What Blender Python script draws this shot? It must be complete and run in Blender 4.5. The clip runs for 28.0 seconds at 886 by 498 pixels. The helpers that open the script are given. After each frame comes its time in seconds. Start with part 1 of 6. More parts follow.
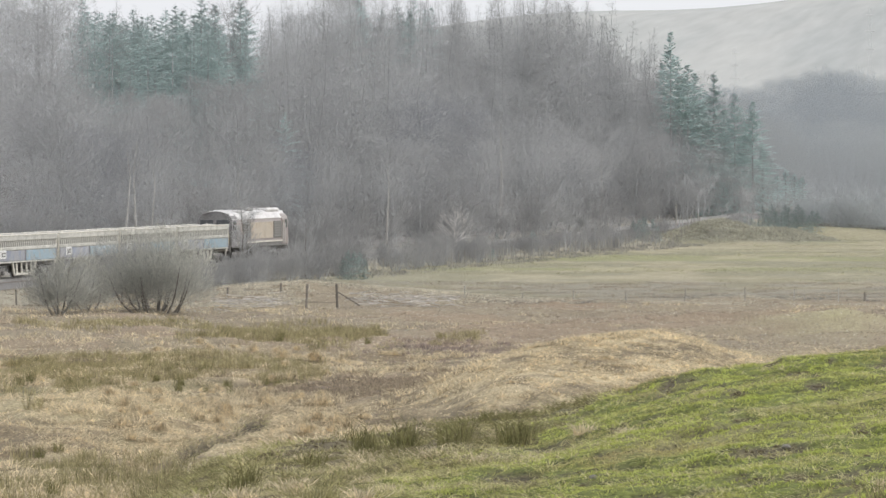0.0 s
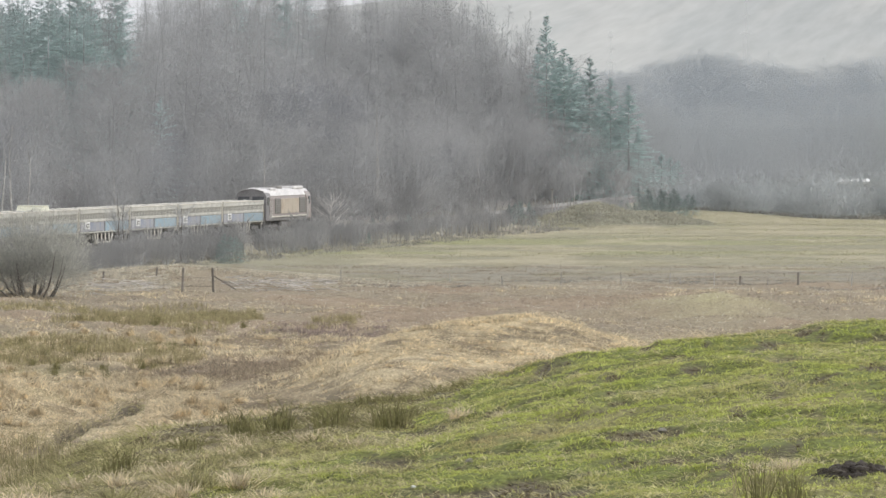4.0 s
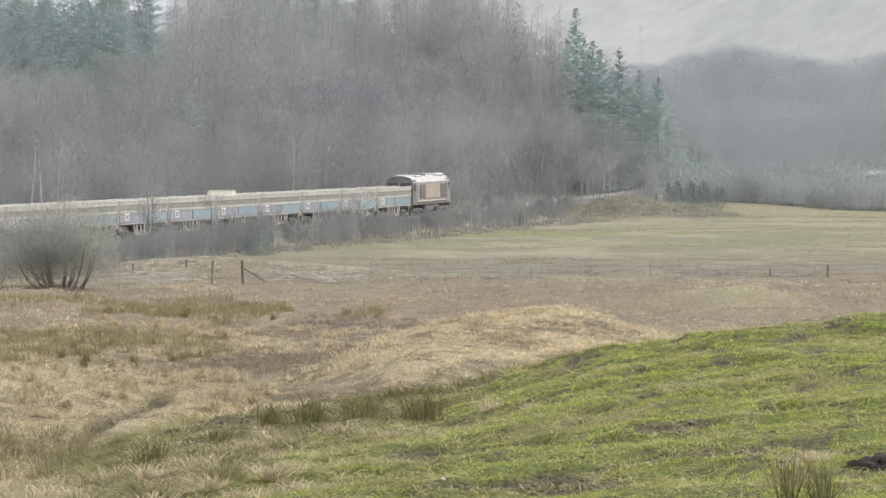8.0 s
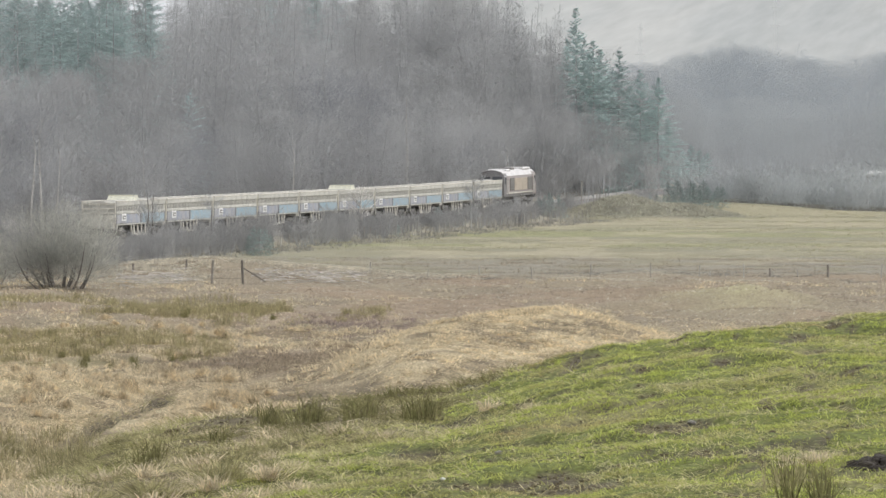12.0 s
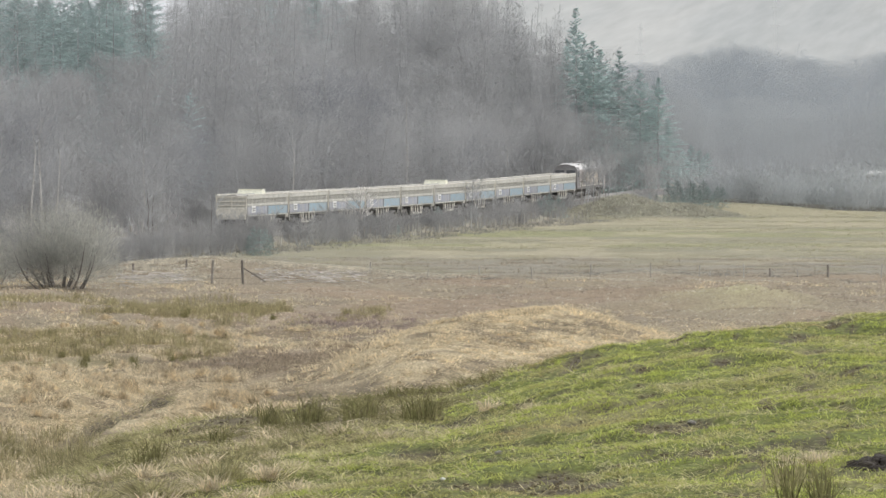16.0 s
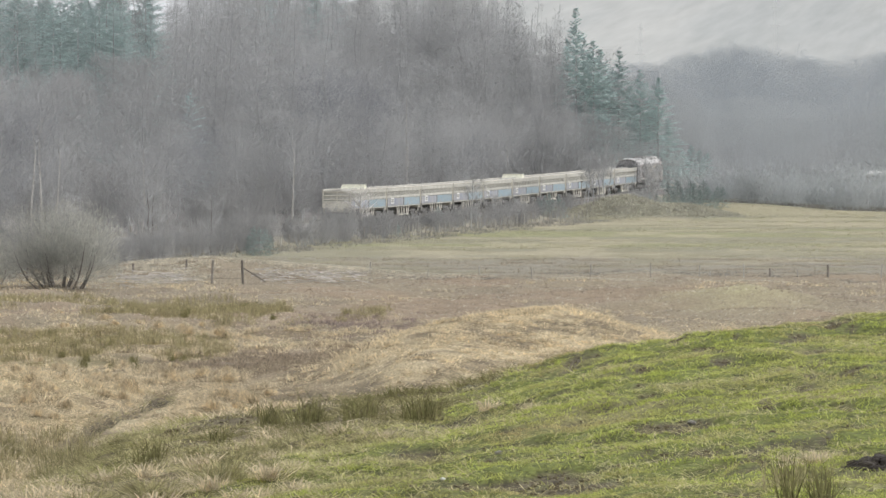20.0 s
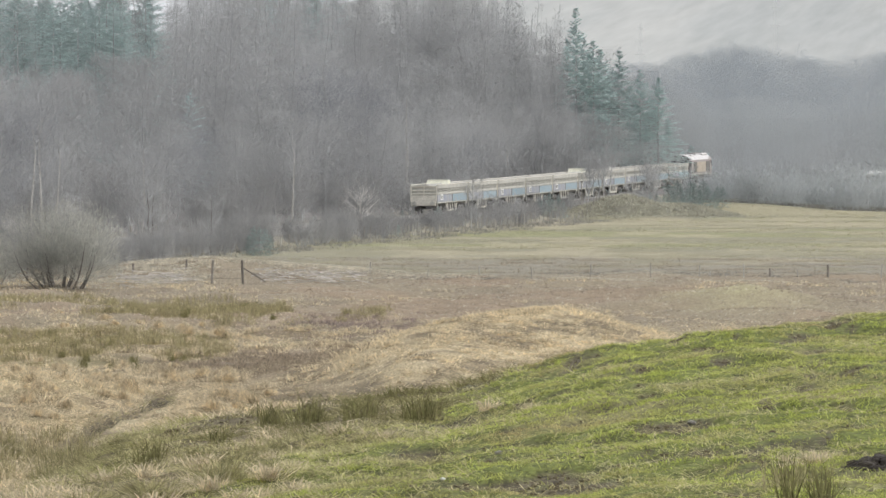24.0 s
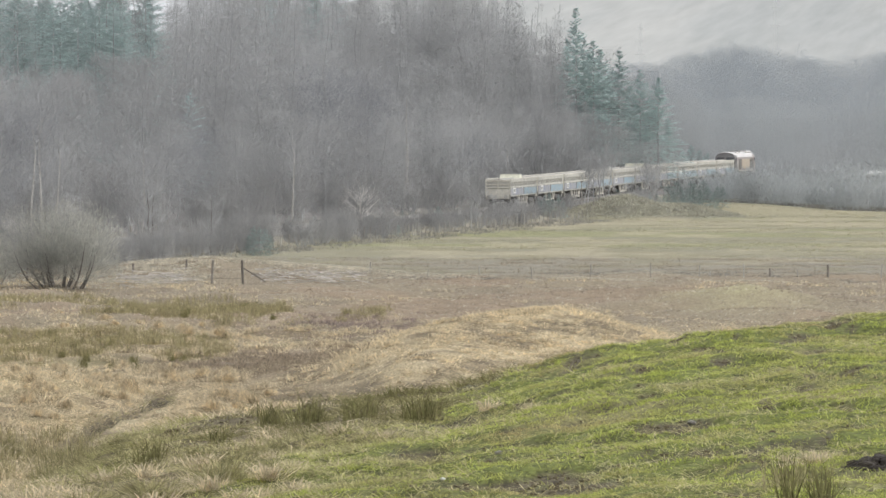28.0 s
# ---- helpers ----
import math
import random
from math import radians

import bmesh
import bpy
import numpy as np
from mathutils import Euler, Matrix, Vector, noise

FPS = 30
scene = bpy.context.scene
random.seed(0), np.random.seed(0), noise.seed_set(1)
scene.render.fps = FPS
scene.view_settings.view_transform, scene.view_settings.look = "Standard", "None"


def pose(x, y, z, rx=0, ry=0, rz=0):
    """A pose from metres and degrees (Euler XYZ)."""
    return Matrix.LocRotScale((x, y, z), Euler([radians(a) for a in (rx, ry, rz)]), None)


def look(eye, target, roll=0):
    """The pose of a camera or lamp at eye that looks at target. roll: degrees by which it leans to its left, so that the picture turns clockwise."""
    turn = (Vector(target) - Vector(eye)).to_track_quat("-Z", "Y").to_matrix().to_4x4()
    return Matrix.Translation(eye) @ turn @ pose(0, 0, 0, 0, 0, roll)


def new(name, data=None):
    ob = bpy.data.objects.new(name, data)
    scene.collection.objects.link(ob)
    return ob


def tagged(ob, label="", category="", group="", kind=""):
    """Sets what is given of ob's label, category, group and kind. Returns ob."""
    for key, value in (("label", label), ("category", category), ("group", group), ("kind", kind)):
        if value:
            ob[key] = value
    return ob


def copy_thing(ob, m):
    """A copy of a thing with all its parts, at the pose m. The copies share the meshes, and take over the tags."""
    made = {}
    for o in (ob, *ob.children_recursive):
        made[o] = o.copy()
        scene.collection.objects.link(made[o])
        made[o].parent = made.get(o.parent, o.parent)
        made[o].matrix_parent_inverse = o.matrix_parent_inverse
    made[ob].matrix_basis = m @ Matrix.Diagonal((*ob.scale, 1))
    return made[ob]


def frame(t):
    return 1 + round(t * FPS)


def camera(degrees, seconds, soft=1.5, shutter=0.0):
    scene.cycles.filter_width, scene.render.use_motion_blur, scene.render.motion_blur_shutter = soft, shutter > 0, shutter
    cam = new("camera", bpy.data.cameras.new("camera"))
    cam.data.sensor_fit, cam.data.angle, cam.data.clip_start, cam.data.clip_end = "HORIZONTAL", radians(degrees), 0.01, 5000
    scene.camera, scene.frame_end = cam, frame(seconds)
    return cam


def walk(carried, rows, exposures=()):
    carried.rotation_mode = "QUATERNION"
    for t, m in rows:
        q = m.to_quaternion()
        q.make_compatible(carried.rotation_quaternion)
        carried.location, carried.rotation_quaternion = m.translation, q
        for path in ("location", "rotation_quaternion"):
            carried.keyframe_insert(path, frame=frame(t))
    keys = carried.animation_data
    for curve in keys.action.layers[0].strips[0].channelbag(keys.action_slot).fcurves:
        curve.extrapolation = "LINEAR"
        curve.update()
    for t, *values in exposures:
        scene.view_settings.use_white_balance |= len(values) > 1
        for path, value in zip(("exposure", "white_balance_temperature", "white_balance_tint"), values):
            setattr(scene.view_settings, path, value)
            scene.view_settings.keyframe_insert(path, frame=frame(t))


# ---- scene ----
EYE = 10.0          # eye height in metres; the valley floor lies at about 1.0
cam = camera(8.15, 28.0, soft=1.45)
TILT = 88.917       # the long lens looks about a degree below the horizon
PIX = 0.0052075     # degrees in one step of the pan table
PAN = ((0, 167, 42.5), (0.5, 140, 37), (1, 91.5, 36), (1.5, 45, 37), (2, 5, 35.5), (2.5, -28, 31), (3, -47, 23.5),
       (3.5, -55, 19), (4.5, -45, 8), (5.5, -23.5, 0.3), (6, -13, 0), (6.5, -8, 0), (7, -6, 0), (7.5, -2.5, 0), (8, 0, 0), (28, 0, 0))
walk(cam, [(t, pose(0, 0, EYE, TILT + b * PIX, 0, a * PIX)) for t, a, b in PAN])
scene.view_settings.exposure = 0.0

# ---- light: a bright overcast sky and a weak wide sun ----
SUN_EL, SUN_AZ = 40.0, 62.0
world = bpy.data.worlds.new("world")
scene.world = world
world.use_nodes = True
wn, wl = world.node_tree.nodes, world.node_tree.links
sky = wn.new("ShaderNodeTexSky")
sky.sky_type, sky.sun_disc = "NISHITA", False
sky.sun_elevation, sky.sun_rotation = radians(SUN_EL), radians(SUN_AZ)
sky.air_density, sky.dust_density, sky.ozone_density = 1.0, 6.0, 1.0
grey = wn.new("ShaderNodeHueSaturation")
grey.inputs["Saturation"].default_value = 0.22
wl.new(sky.outputs[0], grey.inputs["Color"])
cloud = wn.new("ShaderNodeMix")       # an even sheet of bright cloud before the sky
cloud.data_type = "RGBA"
cloud.inputs["Factor"].default_value = 0.8
cloud.inputs["B"].default_value = (10.4, 10.6, 11.0, 1)
wl.new(grey.outputs[0], cloud.inputs["A"])
wl.new(cloud.outputs["Result"], wn["Background"].inputs["Color"])
wn["Background"].inputs["Strength"].default_value = 0.10
sun = new("sun", bpy.data.lights.new("sun", "SUN"))
sun.data.energy, sun.data.angle, sun.data.color = 1.5, radians(60), (1.0, 0.985, 0.96)
az = radians(SUN_AZ)
sun.matrix_world = look((0, 0, 60), Vector((0, 0, 60)) - Vector((math.sin(az) * math.cos(radians(SUN_EL)), math.cos(az) * math.cos(radians(SUN_EL)), math.sin(radians(SUN_EL)))))


# ---- materials ----
def material(name, base, second=None, rough=0.85, scale=4.0, fine=40.0, bump=0.3, metal=0.0, vary=0.0, island=0.0, through_light=0.0, cover=False, stain=None, stain_scale=1.0, contrast=0.28, stretch=None, lean=0.0):
    """Base colour broken by a coarse and a fine noise, with relief; vary: by object, island: by loose piece."""
    m = bpy.data.materials.new(name)
    m.use_nodes = True
    n, l = m.node_tree.nodes, m.node_tree.links
    p = n["Principled BSDF"]
    p.inputs["Roughness"].default_value, p.inputs["Metallic"].default_value = rough, metal
    p.inputs["Specular IOR Level"].default_value = 0.05 if through_light else 0.3
    where = n.new("ShaderNodeTexCoord").outputs["Object"]
    if stretch:
        span = n.new("ShaderNodeMapping")
        span.vector_type = "TEXTURE"
        span.inputs["Scale"].default_value = tuple(1 / k for k in stretch)
        span.inputs["Rotation"].default_value = (0, 0, -radians(lean))
        l.new(where, span.inputs["Vector"])
        where = span.outputs["Vector"]
    coarse, small = n.new("ShaderNodeTexNoise"), n.new("ShaderNodeTexNoise")
    for node, s in ((coarse, scale), (small, fine)):
        node.inputs["Scale"].default_value, node.inputs["Detail"].default_value = s, 5
        l.new(where, node.inputs["Vector"])
    second = second or tuple(c * 0.7 for c in base)
    mix = n.new("ShaderNodeMix")
    mix.data_type = "RGBA"
    ramp = n.new("ShaderNodeMapRange")
    ramp.inputs["From Min"].default_value, ramp.inputs["From Max"].default_value = 0.35, 0.65
    l.new(coarse.outputs["Fac"], ramp.inputs["Value"])
    l.new(ramp.outputs["Result"], mix.inputs["Factor"])
    mix.inputs["A"].default_value, mix.inputs["B"].default_value = (*base, 1), (*second, 1)
    colour = mix.outputs["Result"]
    if cover:
        at = n.new("ShaderNodeVertexColor")
        at.layer_name = "cover"
        colour = at.outputs["Color"]
    if stain:
        spots, edge, over = n.new("ShaderNodeTexNoise"), n.new("ShaderNodeMapRange"), n.new("ShaderNodeMix")
        spots.inputs["Scale"].default_value, spots.inputs["Detail"].default_value = stain_scale, 8
        l.new(where, spots.inputs["Vector"])
        edge.inputs["From Min"].default_value, edge.inputs["From Max"].default_value = 0.5, 0.68
        l.new(spots.outputs["Fac"], edge.inputs["Value"])
        over.data_type = "RGBA"
        l.new(edge.outputs["Result"], over.inputs["Factor"])
        l.new(colour, over.inputs["A"])
        over.inputs["B"].default_value = (*stain, 1)
        colour = over.outputs["Result"]
    hsv = n.new("ShaderNodeHueSaturation")
    l.new(colour, hsv.inputs["Color"])
    value = n.new("ShaderNodeMapRange")
    value.inputs["To Min"].default_value, value.inputs["To Max"].default_value = 1 - contrast, 1 + contrast
    value.inputs["From Min"].default_value, value.inputs["From Max"].default_value = 0.25, 0.75
    l.new(small.outputs["Fac"], value.inputs["Value"])
    v = value.outputs["Result"]
    for amount, node, out in ((vary, "ShaderNodeObjectInfo", "Random"), (island, "ShaderNodeNewGeometry", "Random Per Island")):
        if amount:
            rnd, span, times = n.new(node), n.new("ShaderNodeMapRange"), n.new("ShaderNodeMath")
            span.inputs["To Min"].default_value, span.inputs["To Max"].default_value = 1 - amount, 1 + amount
            l.new(rnd.outputs[out], span.inputs["Value"])
            times.operation = "MULTIPLY"
            l.new(v, times.inputs[0])
            l.new(span.outputs["Result"], times.inputs[1])
            v = times.outputs["Value"]
    l.new(v, hsv.inputs["Value"])
    l.new(hsv.outputs["Color"], p.inputs["Base Color"])
    if bump:
        b = n.new("ShaderNodeBump")
        b.inputs["Strength"].default_value, b.inputs["Distance"].default_value = bump, 0.05
        l.new(small.outputs["Fac"], b.inputs["Height"])
        l.new(b.outputs["Normal"], p.inputs["Normal"])
    if through_light:
        t, add = n.new("ShaderNodeBsdfTranslucent"), n.new("ShaderNodeMixShader")
        l.new(hsv.outputs["Color"], t.inputs["Color"])
        add.inputs["Fac"].default_value = through_light
        l.new(p.outputs["BSDF"], add.inputs[1])
        l.new(t.outputs["BSDF"], add.inputs[2])
        l.new(add.outputs["Shader"], n["Material Output"].inputs["Surface"])
    return m


M_GROUND = material("moor_grass", (0.3, 0.24, 0.13), scale=0.35, fine=11.0, bump=1.0, cover=True, contrast=0.75)
M_LAWN = material("green_grass_blades", (0.49, 0.545, 0.14), (0.52, 0.535, 0.19), scale=0.5, fine=9, bump=0, island=0.3, through_light=0.5, stain=(0.50, 0.43, 0.23), stain_scale=0.35, contrast=0.62)
M_STRAW = material("dead_straw_grass", (0.78, 0.675, 0.485), (0.64, 0.55, 0.39), scale=0.22, fine=4, bump=0, island=0.3, through_light=0.5, contrast=0.6)
M_MOUND = material("olive_grey_mound_grass", (0.53, 0.515, 0.42), (0.45, 0.435, 0.355), scale=0.4, fine=2.5, bump=0, island=0.35, through_light=0.5, contrast=0.5)
M_BANK = material("bleached_bank_grass", (0.345, 0.335, 0.305), (0.28, 0.272, 0.25), scale=0.2, fine=2.5, bump=0, island=0.3, through_light=0.5, contrast=0.5)
M_DARKRUSH = material("dark_rush_stems", (0.20, 0.20, 0.085), (0.30, 0.265, 0.14), scale=1.5, fine=5, bump=0, island=0.4, through_light=0.5, contrast=0.5)
M_FIELD = material("short_field_grass", (0.40, 0.395, 0.24), (0.47, 0.432, 0.29), scale=0.15, fine=1.2, bump=0, island=0.3, through_light=0.5, contrast=0.5)
M_WISP = material("pale_lying_grass", (0.70, 0.65, 0.38), (0.60, 0.54, 0.31), scale=0.6, fine=6, bump=0, island=0.3, through_light=0.5, contrast=0.5)
M_BLEACHED = material("bleached_hump_grass", (0.68, 0.63, 0.52), (0.57, 0.53, 0.44), scale=0.3, fine=3, bump=0, island=0.3, through_light=0.5, contrast=0.55)
M_FLANK = material("dull_green_coarse_grass", (0.40, 0.405, 0.165), (0.46, 0.43, 0.215), scale=0.9, fine=7, bump=0, island=0.4, through_light=0.5, contrast=0.6)
M_COARSE = material("coarse_yellowed_grass", (0.47, 0.43, 0.23), (0.33, 0.31, 0.165), scale=0.9, fine=7, bump=0, island=0.4, through_light=0.5, contrast=0.6)
M_RUSH = material("rush_stems", (0.33, 0.30, 0.165), (0.42, 0.365, 0.225), scale=0.6, fine=4, bump=0, island=0.4, through_light=0.5, contrast=0.5)
M_PURPLE = material("purple_heather_stems", (0.37, 0.305, 0.275), (0.30, 0.245, 0.225), scale=0.3, fine=3, bump=0, island=0.4, through_light=0.5)
M_HEATHER = material("brown_heath_stems", (0.40, 0.335, 0.25), (0.31, 0.258, 0.20), scale=0.2, fine=3, bump=0, island=0.35, through_light=0.5, contrast=0.6)
# hillside twigs are raised well above bark tone to stand in for haze
M_TWIG = material("bare_larch_twigs", (0.58, 0.58, 0.578), (0.53, 0.537, 0.545), scale=0.05, fine=1, bump=0, vary=0.2, island=0.03, through_light=0.5, contrast=0.08)
# a shaded copy of the twig colour for the wood's dark patches
M_DARKTWIG = material("dark_patch_twigs", (0.44, 0.45, 0.475), (0.40, 0.41, 0.435), scale=0.05, fine=1, bump=0, vary=0.1, island=0.03, through_light=0.5, contrast=0.08)
M_BARK = material("grey_bark", (0.48, 0.485, 0.485), (0.42, 0.425, 0.43), scale=1.5, fine=14, bump=0.5, vary=0.2)
M_SCRUB = material("dull_scrub_twigs", (0.48, 0.475, 0.47), (0.42, 0.42, 0.42), scale=0.12, fine=1, bump=0, vary=0.15, island=0.05, through_light=0.5, contrast=0.08)
M_PALE_TWIG = material("pale_lichen_twigs", (0.80, 0.775, 0.75), (0.70, 0.675, 0.655), scale=0.5, fine=4, bump=0, island=0.25, through_light=0.5)
M_WILLOW = material("willow_twigs", (0.62, 0.615, 0.555), (0.55, 0.545, 0.495), scale=0.5, fine=4, bump=0, island=0.3, through_light=0.5)
M_BIRCH = material("birch_bark", (0.62, 0.60, 0.57), (0.4, 0.38, 0.36), scale=1.2, fine=9, bump=0.3)
# both needle colours are lifted to pale teal, haze painted into the base
M_NEEDLE = material("hazy_spruce_needles", (0.655, 0.77, 0.755), (0.615, 0.73, 0.715), scale=0.4, fine=3, bump=0, vary=0.15, island=0.12, through_light=0.5)
M_FIR = material("hazy_fir_needles", (0.44, 0.53, 0.51), (0.39, 0.48, 0.46), scale=0.8, fine=4, bump=0, vary=0.15, island=0.25, through_light=0.5)
# thicket and far wood: distance haze is mixed into these two twig colours
M_THICKET = material("hazy_thicket_twigs", (0.62, 0.645, 0.65), (0.57, 0.595, 0.60), scale=0.1, fine=1, bump=0, vary=0.12, island=0.08, through_light=0.5, contrast=0.06)
M_FARWOOD = material("hazy_far_wood_twigs", (0.525, 0.565, 0.595), (0.49, 0.53, 0.56), scale=0.03, fine=0.5, bump=0, island=0.06, through_light=0.5, contrast=0.05)
M_FELL = material("pale_fell_grass", (0.475, 0.475, 0.455), (0.40, 0.41, 0.40), rough=0.95, scale=0.022, fine=0.12, bump=0, contrast=0.10, stretch=(1.0, 0.06, 1.0), lean=9)
M_BALLAST = material("track_ballast", (0.25, 0.24, 0.23), (0.19, 0.18, 0.175), scale=1.0, fine=18, bump=1.0)
M_RAIL = material("rail_steel", (0.38, 0.365, 0.35), (0.30, 0.285, 0.27), rough=0.5, scale=2, fine=20, bump=0.1, metal=0.4)
M_DARKBARK = material("dark_stem_bark", (0.20, 0.185, 0.165), (0.27, 0.25, 0.23), scale=1.5, fine=14, bump=0.5)
M_OLDPOST = material("bleached_grey_post_wood", (0.46, 0.44, 0.41), (0.37, 0.355, 0.33), scale=3, fine=25, bump=0.6, vary=0.2)
M_POST = material("weathered_post_wood", (0.30, 0.27, 0.24), (0.22, 0.20, 0.18), scale=3, fine=25, bump=0.6, vary=0.25)
M_PALE_POST = material("pale_new_post_wood", (0.46, 0.44, 0.40), (0.38, 0.36, 0.335), scale=3, fine=25, bump=0.4, vary=0.2)
M_WIRE = material("fence_wire", (0.3, 0.3, 0.3), rough=0.5, metal=0.7, bump=0)
M_GALV = material("pale_galvanised_steel", (0.80, 0.80, 0.78), (0.74, 0.74, 0.72), rough=0.6, bump=0)
M_MUD = material("dark_peat_mud", (0.055, 0.045, 0.04), (0.09, 0.075, 0.06), scale=3, fine=20, bump=1.0)
M_SOIL = material("trodden_brown_soil", (0.13, 0.105, 0.065), (0.19, 0.16, 0.10), scale=3, fine=20, bump=0.8)
M_STONE = material("grey_field_stone", (0.36, 0.335, 0.30), (0.25, 0.235, 0.21), scale=2, fine=20, bump=0.8, vary=0.25)
# blue greyed by road dust, and further by haze put into the colour
M_BLUE = material("dusty_hazed_blue_paint", (0.30, 0.42, 0.50), (0.35, 0.43, 0.48), rough=0.6, scale=0.8, fine=9, bump=0.1, vary=0.1, stain=(0.40, 0.40, 0.38), stain_scale=1.4)
M_GREYPANEL = material("dusty_grey_paint", (0.40, 0.40, 0.42), (0.34, 0.34, 0.37), rough=0.7, scale=0.9, fine=9, bump=0.1, vary=0.1, stain=(0.30, 0.33, 0.40), stain_scale=1.2)
M_CREAM = material("dust_caked_steel", (0.57, 0.555, 0.51), (0.47, 0.46, 0.42), rough=0.85, scale=1.0, fine=10, bump=0.3, vary=0.08)
# dark steel; on the tub it paints in the shade of the rib gaps
M_SHADE = material("dark_recess_steel", (0.30, 0.29, 0.27), (0.235, 0.225, 0.21), rough=0.85, scale=1.0, fine=10, bump=0.3)
M_CREAMBOX = material("cream_box_paint", (0.86, 0.85, 0.70), (0.80, 0.79, 0.65), rough=0.5, scale=2, fine=12, bump=0)
M_WHITE = material("white_sign_paint", (0.82, 0.82, 0.80), (0.74, 0.74, 0.72), rough=0.5, scale=2, fine=12, bump=0)
# dark steel lifted from near black to stand in for haze
M_DARK = material("hazed_dark_steel", (0.17, 0.163, 0.155), (0.22, 0.21, 0.195), rough=0.7, scale=2, fine=14, bump=0.3)
M_BALL = material("ballast_load", (0.52, 0.49, 0.44), (0.40, 0.38, 0.35), scale=1.5, fine=12, bump=1.0)
M_GEAR = material("cream_underframe_paint", (0.76, 0.73, 0.65), (0.6, 0.57, 0.5), rough=0.7, scale=1.5, fine=12, bump=0.2)
M_MAROON = material("faded_maroon_paint", (0.35, 0.305, 0.29), (0.30, 0.26, 0.25), rough=0.45, scale=0.7, fine=9, bump=0.1, stain=(0.34, 0.29, 0.26), stain_scale=0.9)
M_GOLD = material("faded_gold_paint", (0.53, 0.455, 0.37), (0.48, 0.42, 0.345), rough=0.45, scale=0.7, fine=9, bump=0.1, stain=(0.40, 0.31, 0.22), stain_scale=0.8)
# roof colour made pale to carry the white sky highlights
M_ROOF = material("highlit_loco_roof", (0.74, 0.72, 0.71), (0.60, 0.575, 0.565), rough=0.5, scale=0.7, fine=8, bump=0.1)
# rear cab only: its shaded, hazy look is put into this grey
M_DIMCAB = material("dim_cab_paint", (0.26, 0.25, 0.25), (0.21, 0.20, 0.20), rough=0.6, scale=0.8, fine=9, bump=0.1)
M_GLASS = material("dusty_cab_glass", (0.11, 0.115, 0.12), rough=0.2, bump=0)
M_YELLOW = material("yellow_warning_paint", (0.60, 0.54, 0.28), rough=0.5, bump=0)
M_LAMP = material("red_tail_lens", (0.45, 0.04, 0.03), rough=0.2, bump=0)


# ---- mesh helpers ----
def part(name, bm, mat, parent=None, label=""):
    """Links a bmesh (or a mesh) as one object under a thing or a part."""
    if isinstance(bm, bmesh.types.BMesh):
        me = bpy.data.meshes.new(name)
        bm.to_mesh(me)
        bm.free()
    else:
        me = bm
    if mat and not me.materials:
        me.materials.append(mat)
    ob = new(name, me)
    ob.parent = parent
    return tagged(ob, label)


def box(bm, size, at, bevel=0.0, turn=None, taper=1.0):
    """A bevelled block; taper narrows its top across x."""
    made = bmesh.ops.create_cube(bm, size=1.0)["verts"]
    for v in made:
        k = taper if v.co.z > 0 else 1.0
        v.co = Vector((v.co.x * size[0] * k, v.co.y * size[1], v.co.z * size[2]))
    if bevel:
        edges = list({e for v in made for e in v.link_edges})
        made = list({v for f in bmesh.ops.bevel(bm, geom=edges, offset=bevel, segments=1, affect="EDGES")["faces"] for v in f.verts})
        made = [v for v in made if v.is_valid]
    for v in made:
        v.co = (turn @ v.co if turn else v.co) + Vector(at)
    return made


def block(size, at, bevel=0.0, turn=None, taper=1.0):
    bm = bmesh.new()
    box(bm, size, at, bevel, turn, taper)
    return bm


def rod(bm, a, b, r0, r1, sides=6):
    a, b = Vector(a), Vector(b)
    d = b - a
    made = bmesh.ops.create_cone(bm, cap_ends=True, segments=sides, radius1=r0, radius2=r1, depth=d.length)["verts"]
    m = Matrix.Translation((a + b) / 2) @ d.to_track_quat("Z", "Y").to_matrix().to_4x4()
    for v in made:
        v.co = m @ v.co


def from_arrays(name, verts, faces, smooth=False, normals=None):
    """A mesh from numpy arrays: verts (n, 3), faces (m, k) all of one size."""
    me = bpy.data.meshes.new(name)
    verts, faces = np.asarray(verts, np.float32), np.asarray(faces, np.int32)
    k = faces.shape[1]
    me.vertices.add(len(verts)), me.loops.add(faces.size), me.polygons.add(len(faces))
    me.vertices.foreach_set("co", verts.ravel())
    me.loops.foreach_set("vertex_index", faces.ravel())
    me.polygons.foreach_set("loop_start", np.arange(0, faces.size, k, dtype=np.int32))
    if smooth:
        me.polygons.foreach_set("use_smooth", np.ones(len(faces), bool))
    me.update(calc_edges=True)
    if normals is not None:
        me.normals_split_custom_set_from_vertices(normals)
    return me


def crown_normals(rng, v):
    """Fine twigs catch the light like the crown they make up: normals that point out of it and up."""
    n = v - np.array([*v[:, :2].mean(0), v[:, 2].max() * 0.35])
    n /= np.linalg.norm(n, axis=1, keepdims=True) + 1e-6
    n = n * 0.65 + np.array([0, 0, 0.75]) + rng.normal(size=n.shape) * 0.06
    return n / np.linalg.norm(n, axis=1, keepdims=True)


def ribbons(rng, a, b, w0, w1=0.1):
    """Thin tapering slivers from points a to points b, turned at random about their length."""
    d = b - a
    side = np.cross(d, rng.normal(size=d.shape))
    side /= np.linalg.norm(side, axis=1, keepdims=True) + 1e-9
    w0 = np.reshape(w0, (-1, 1))
    verts = np.stack([a - side * w0, a + side * w0, b + side * w0 * w1], 1).reshape(-1, 3)
    return verts, np.arange(len(verts)).reshape(-1, 3)


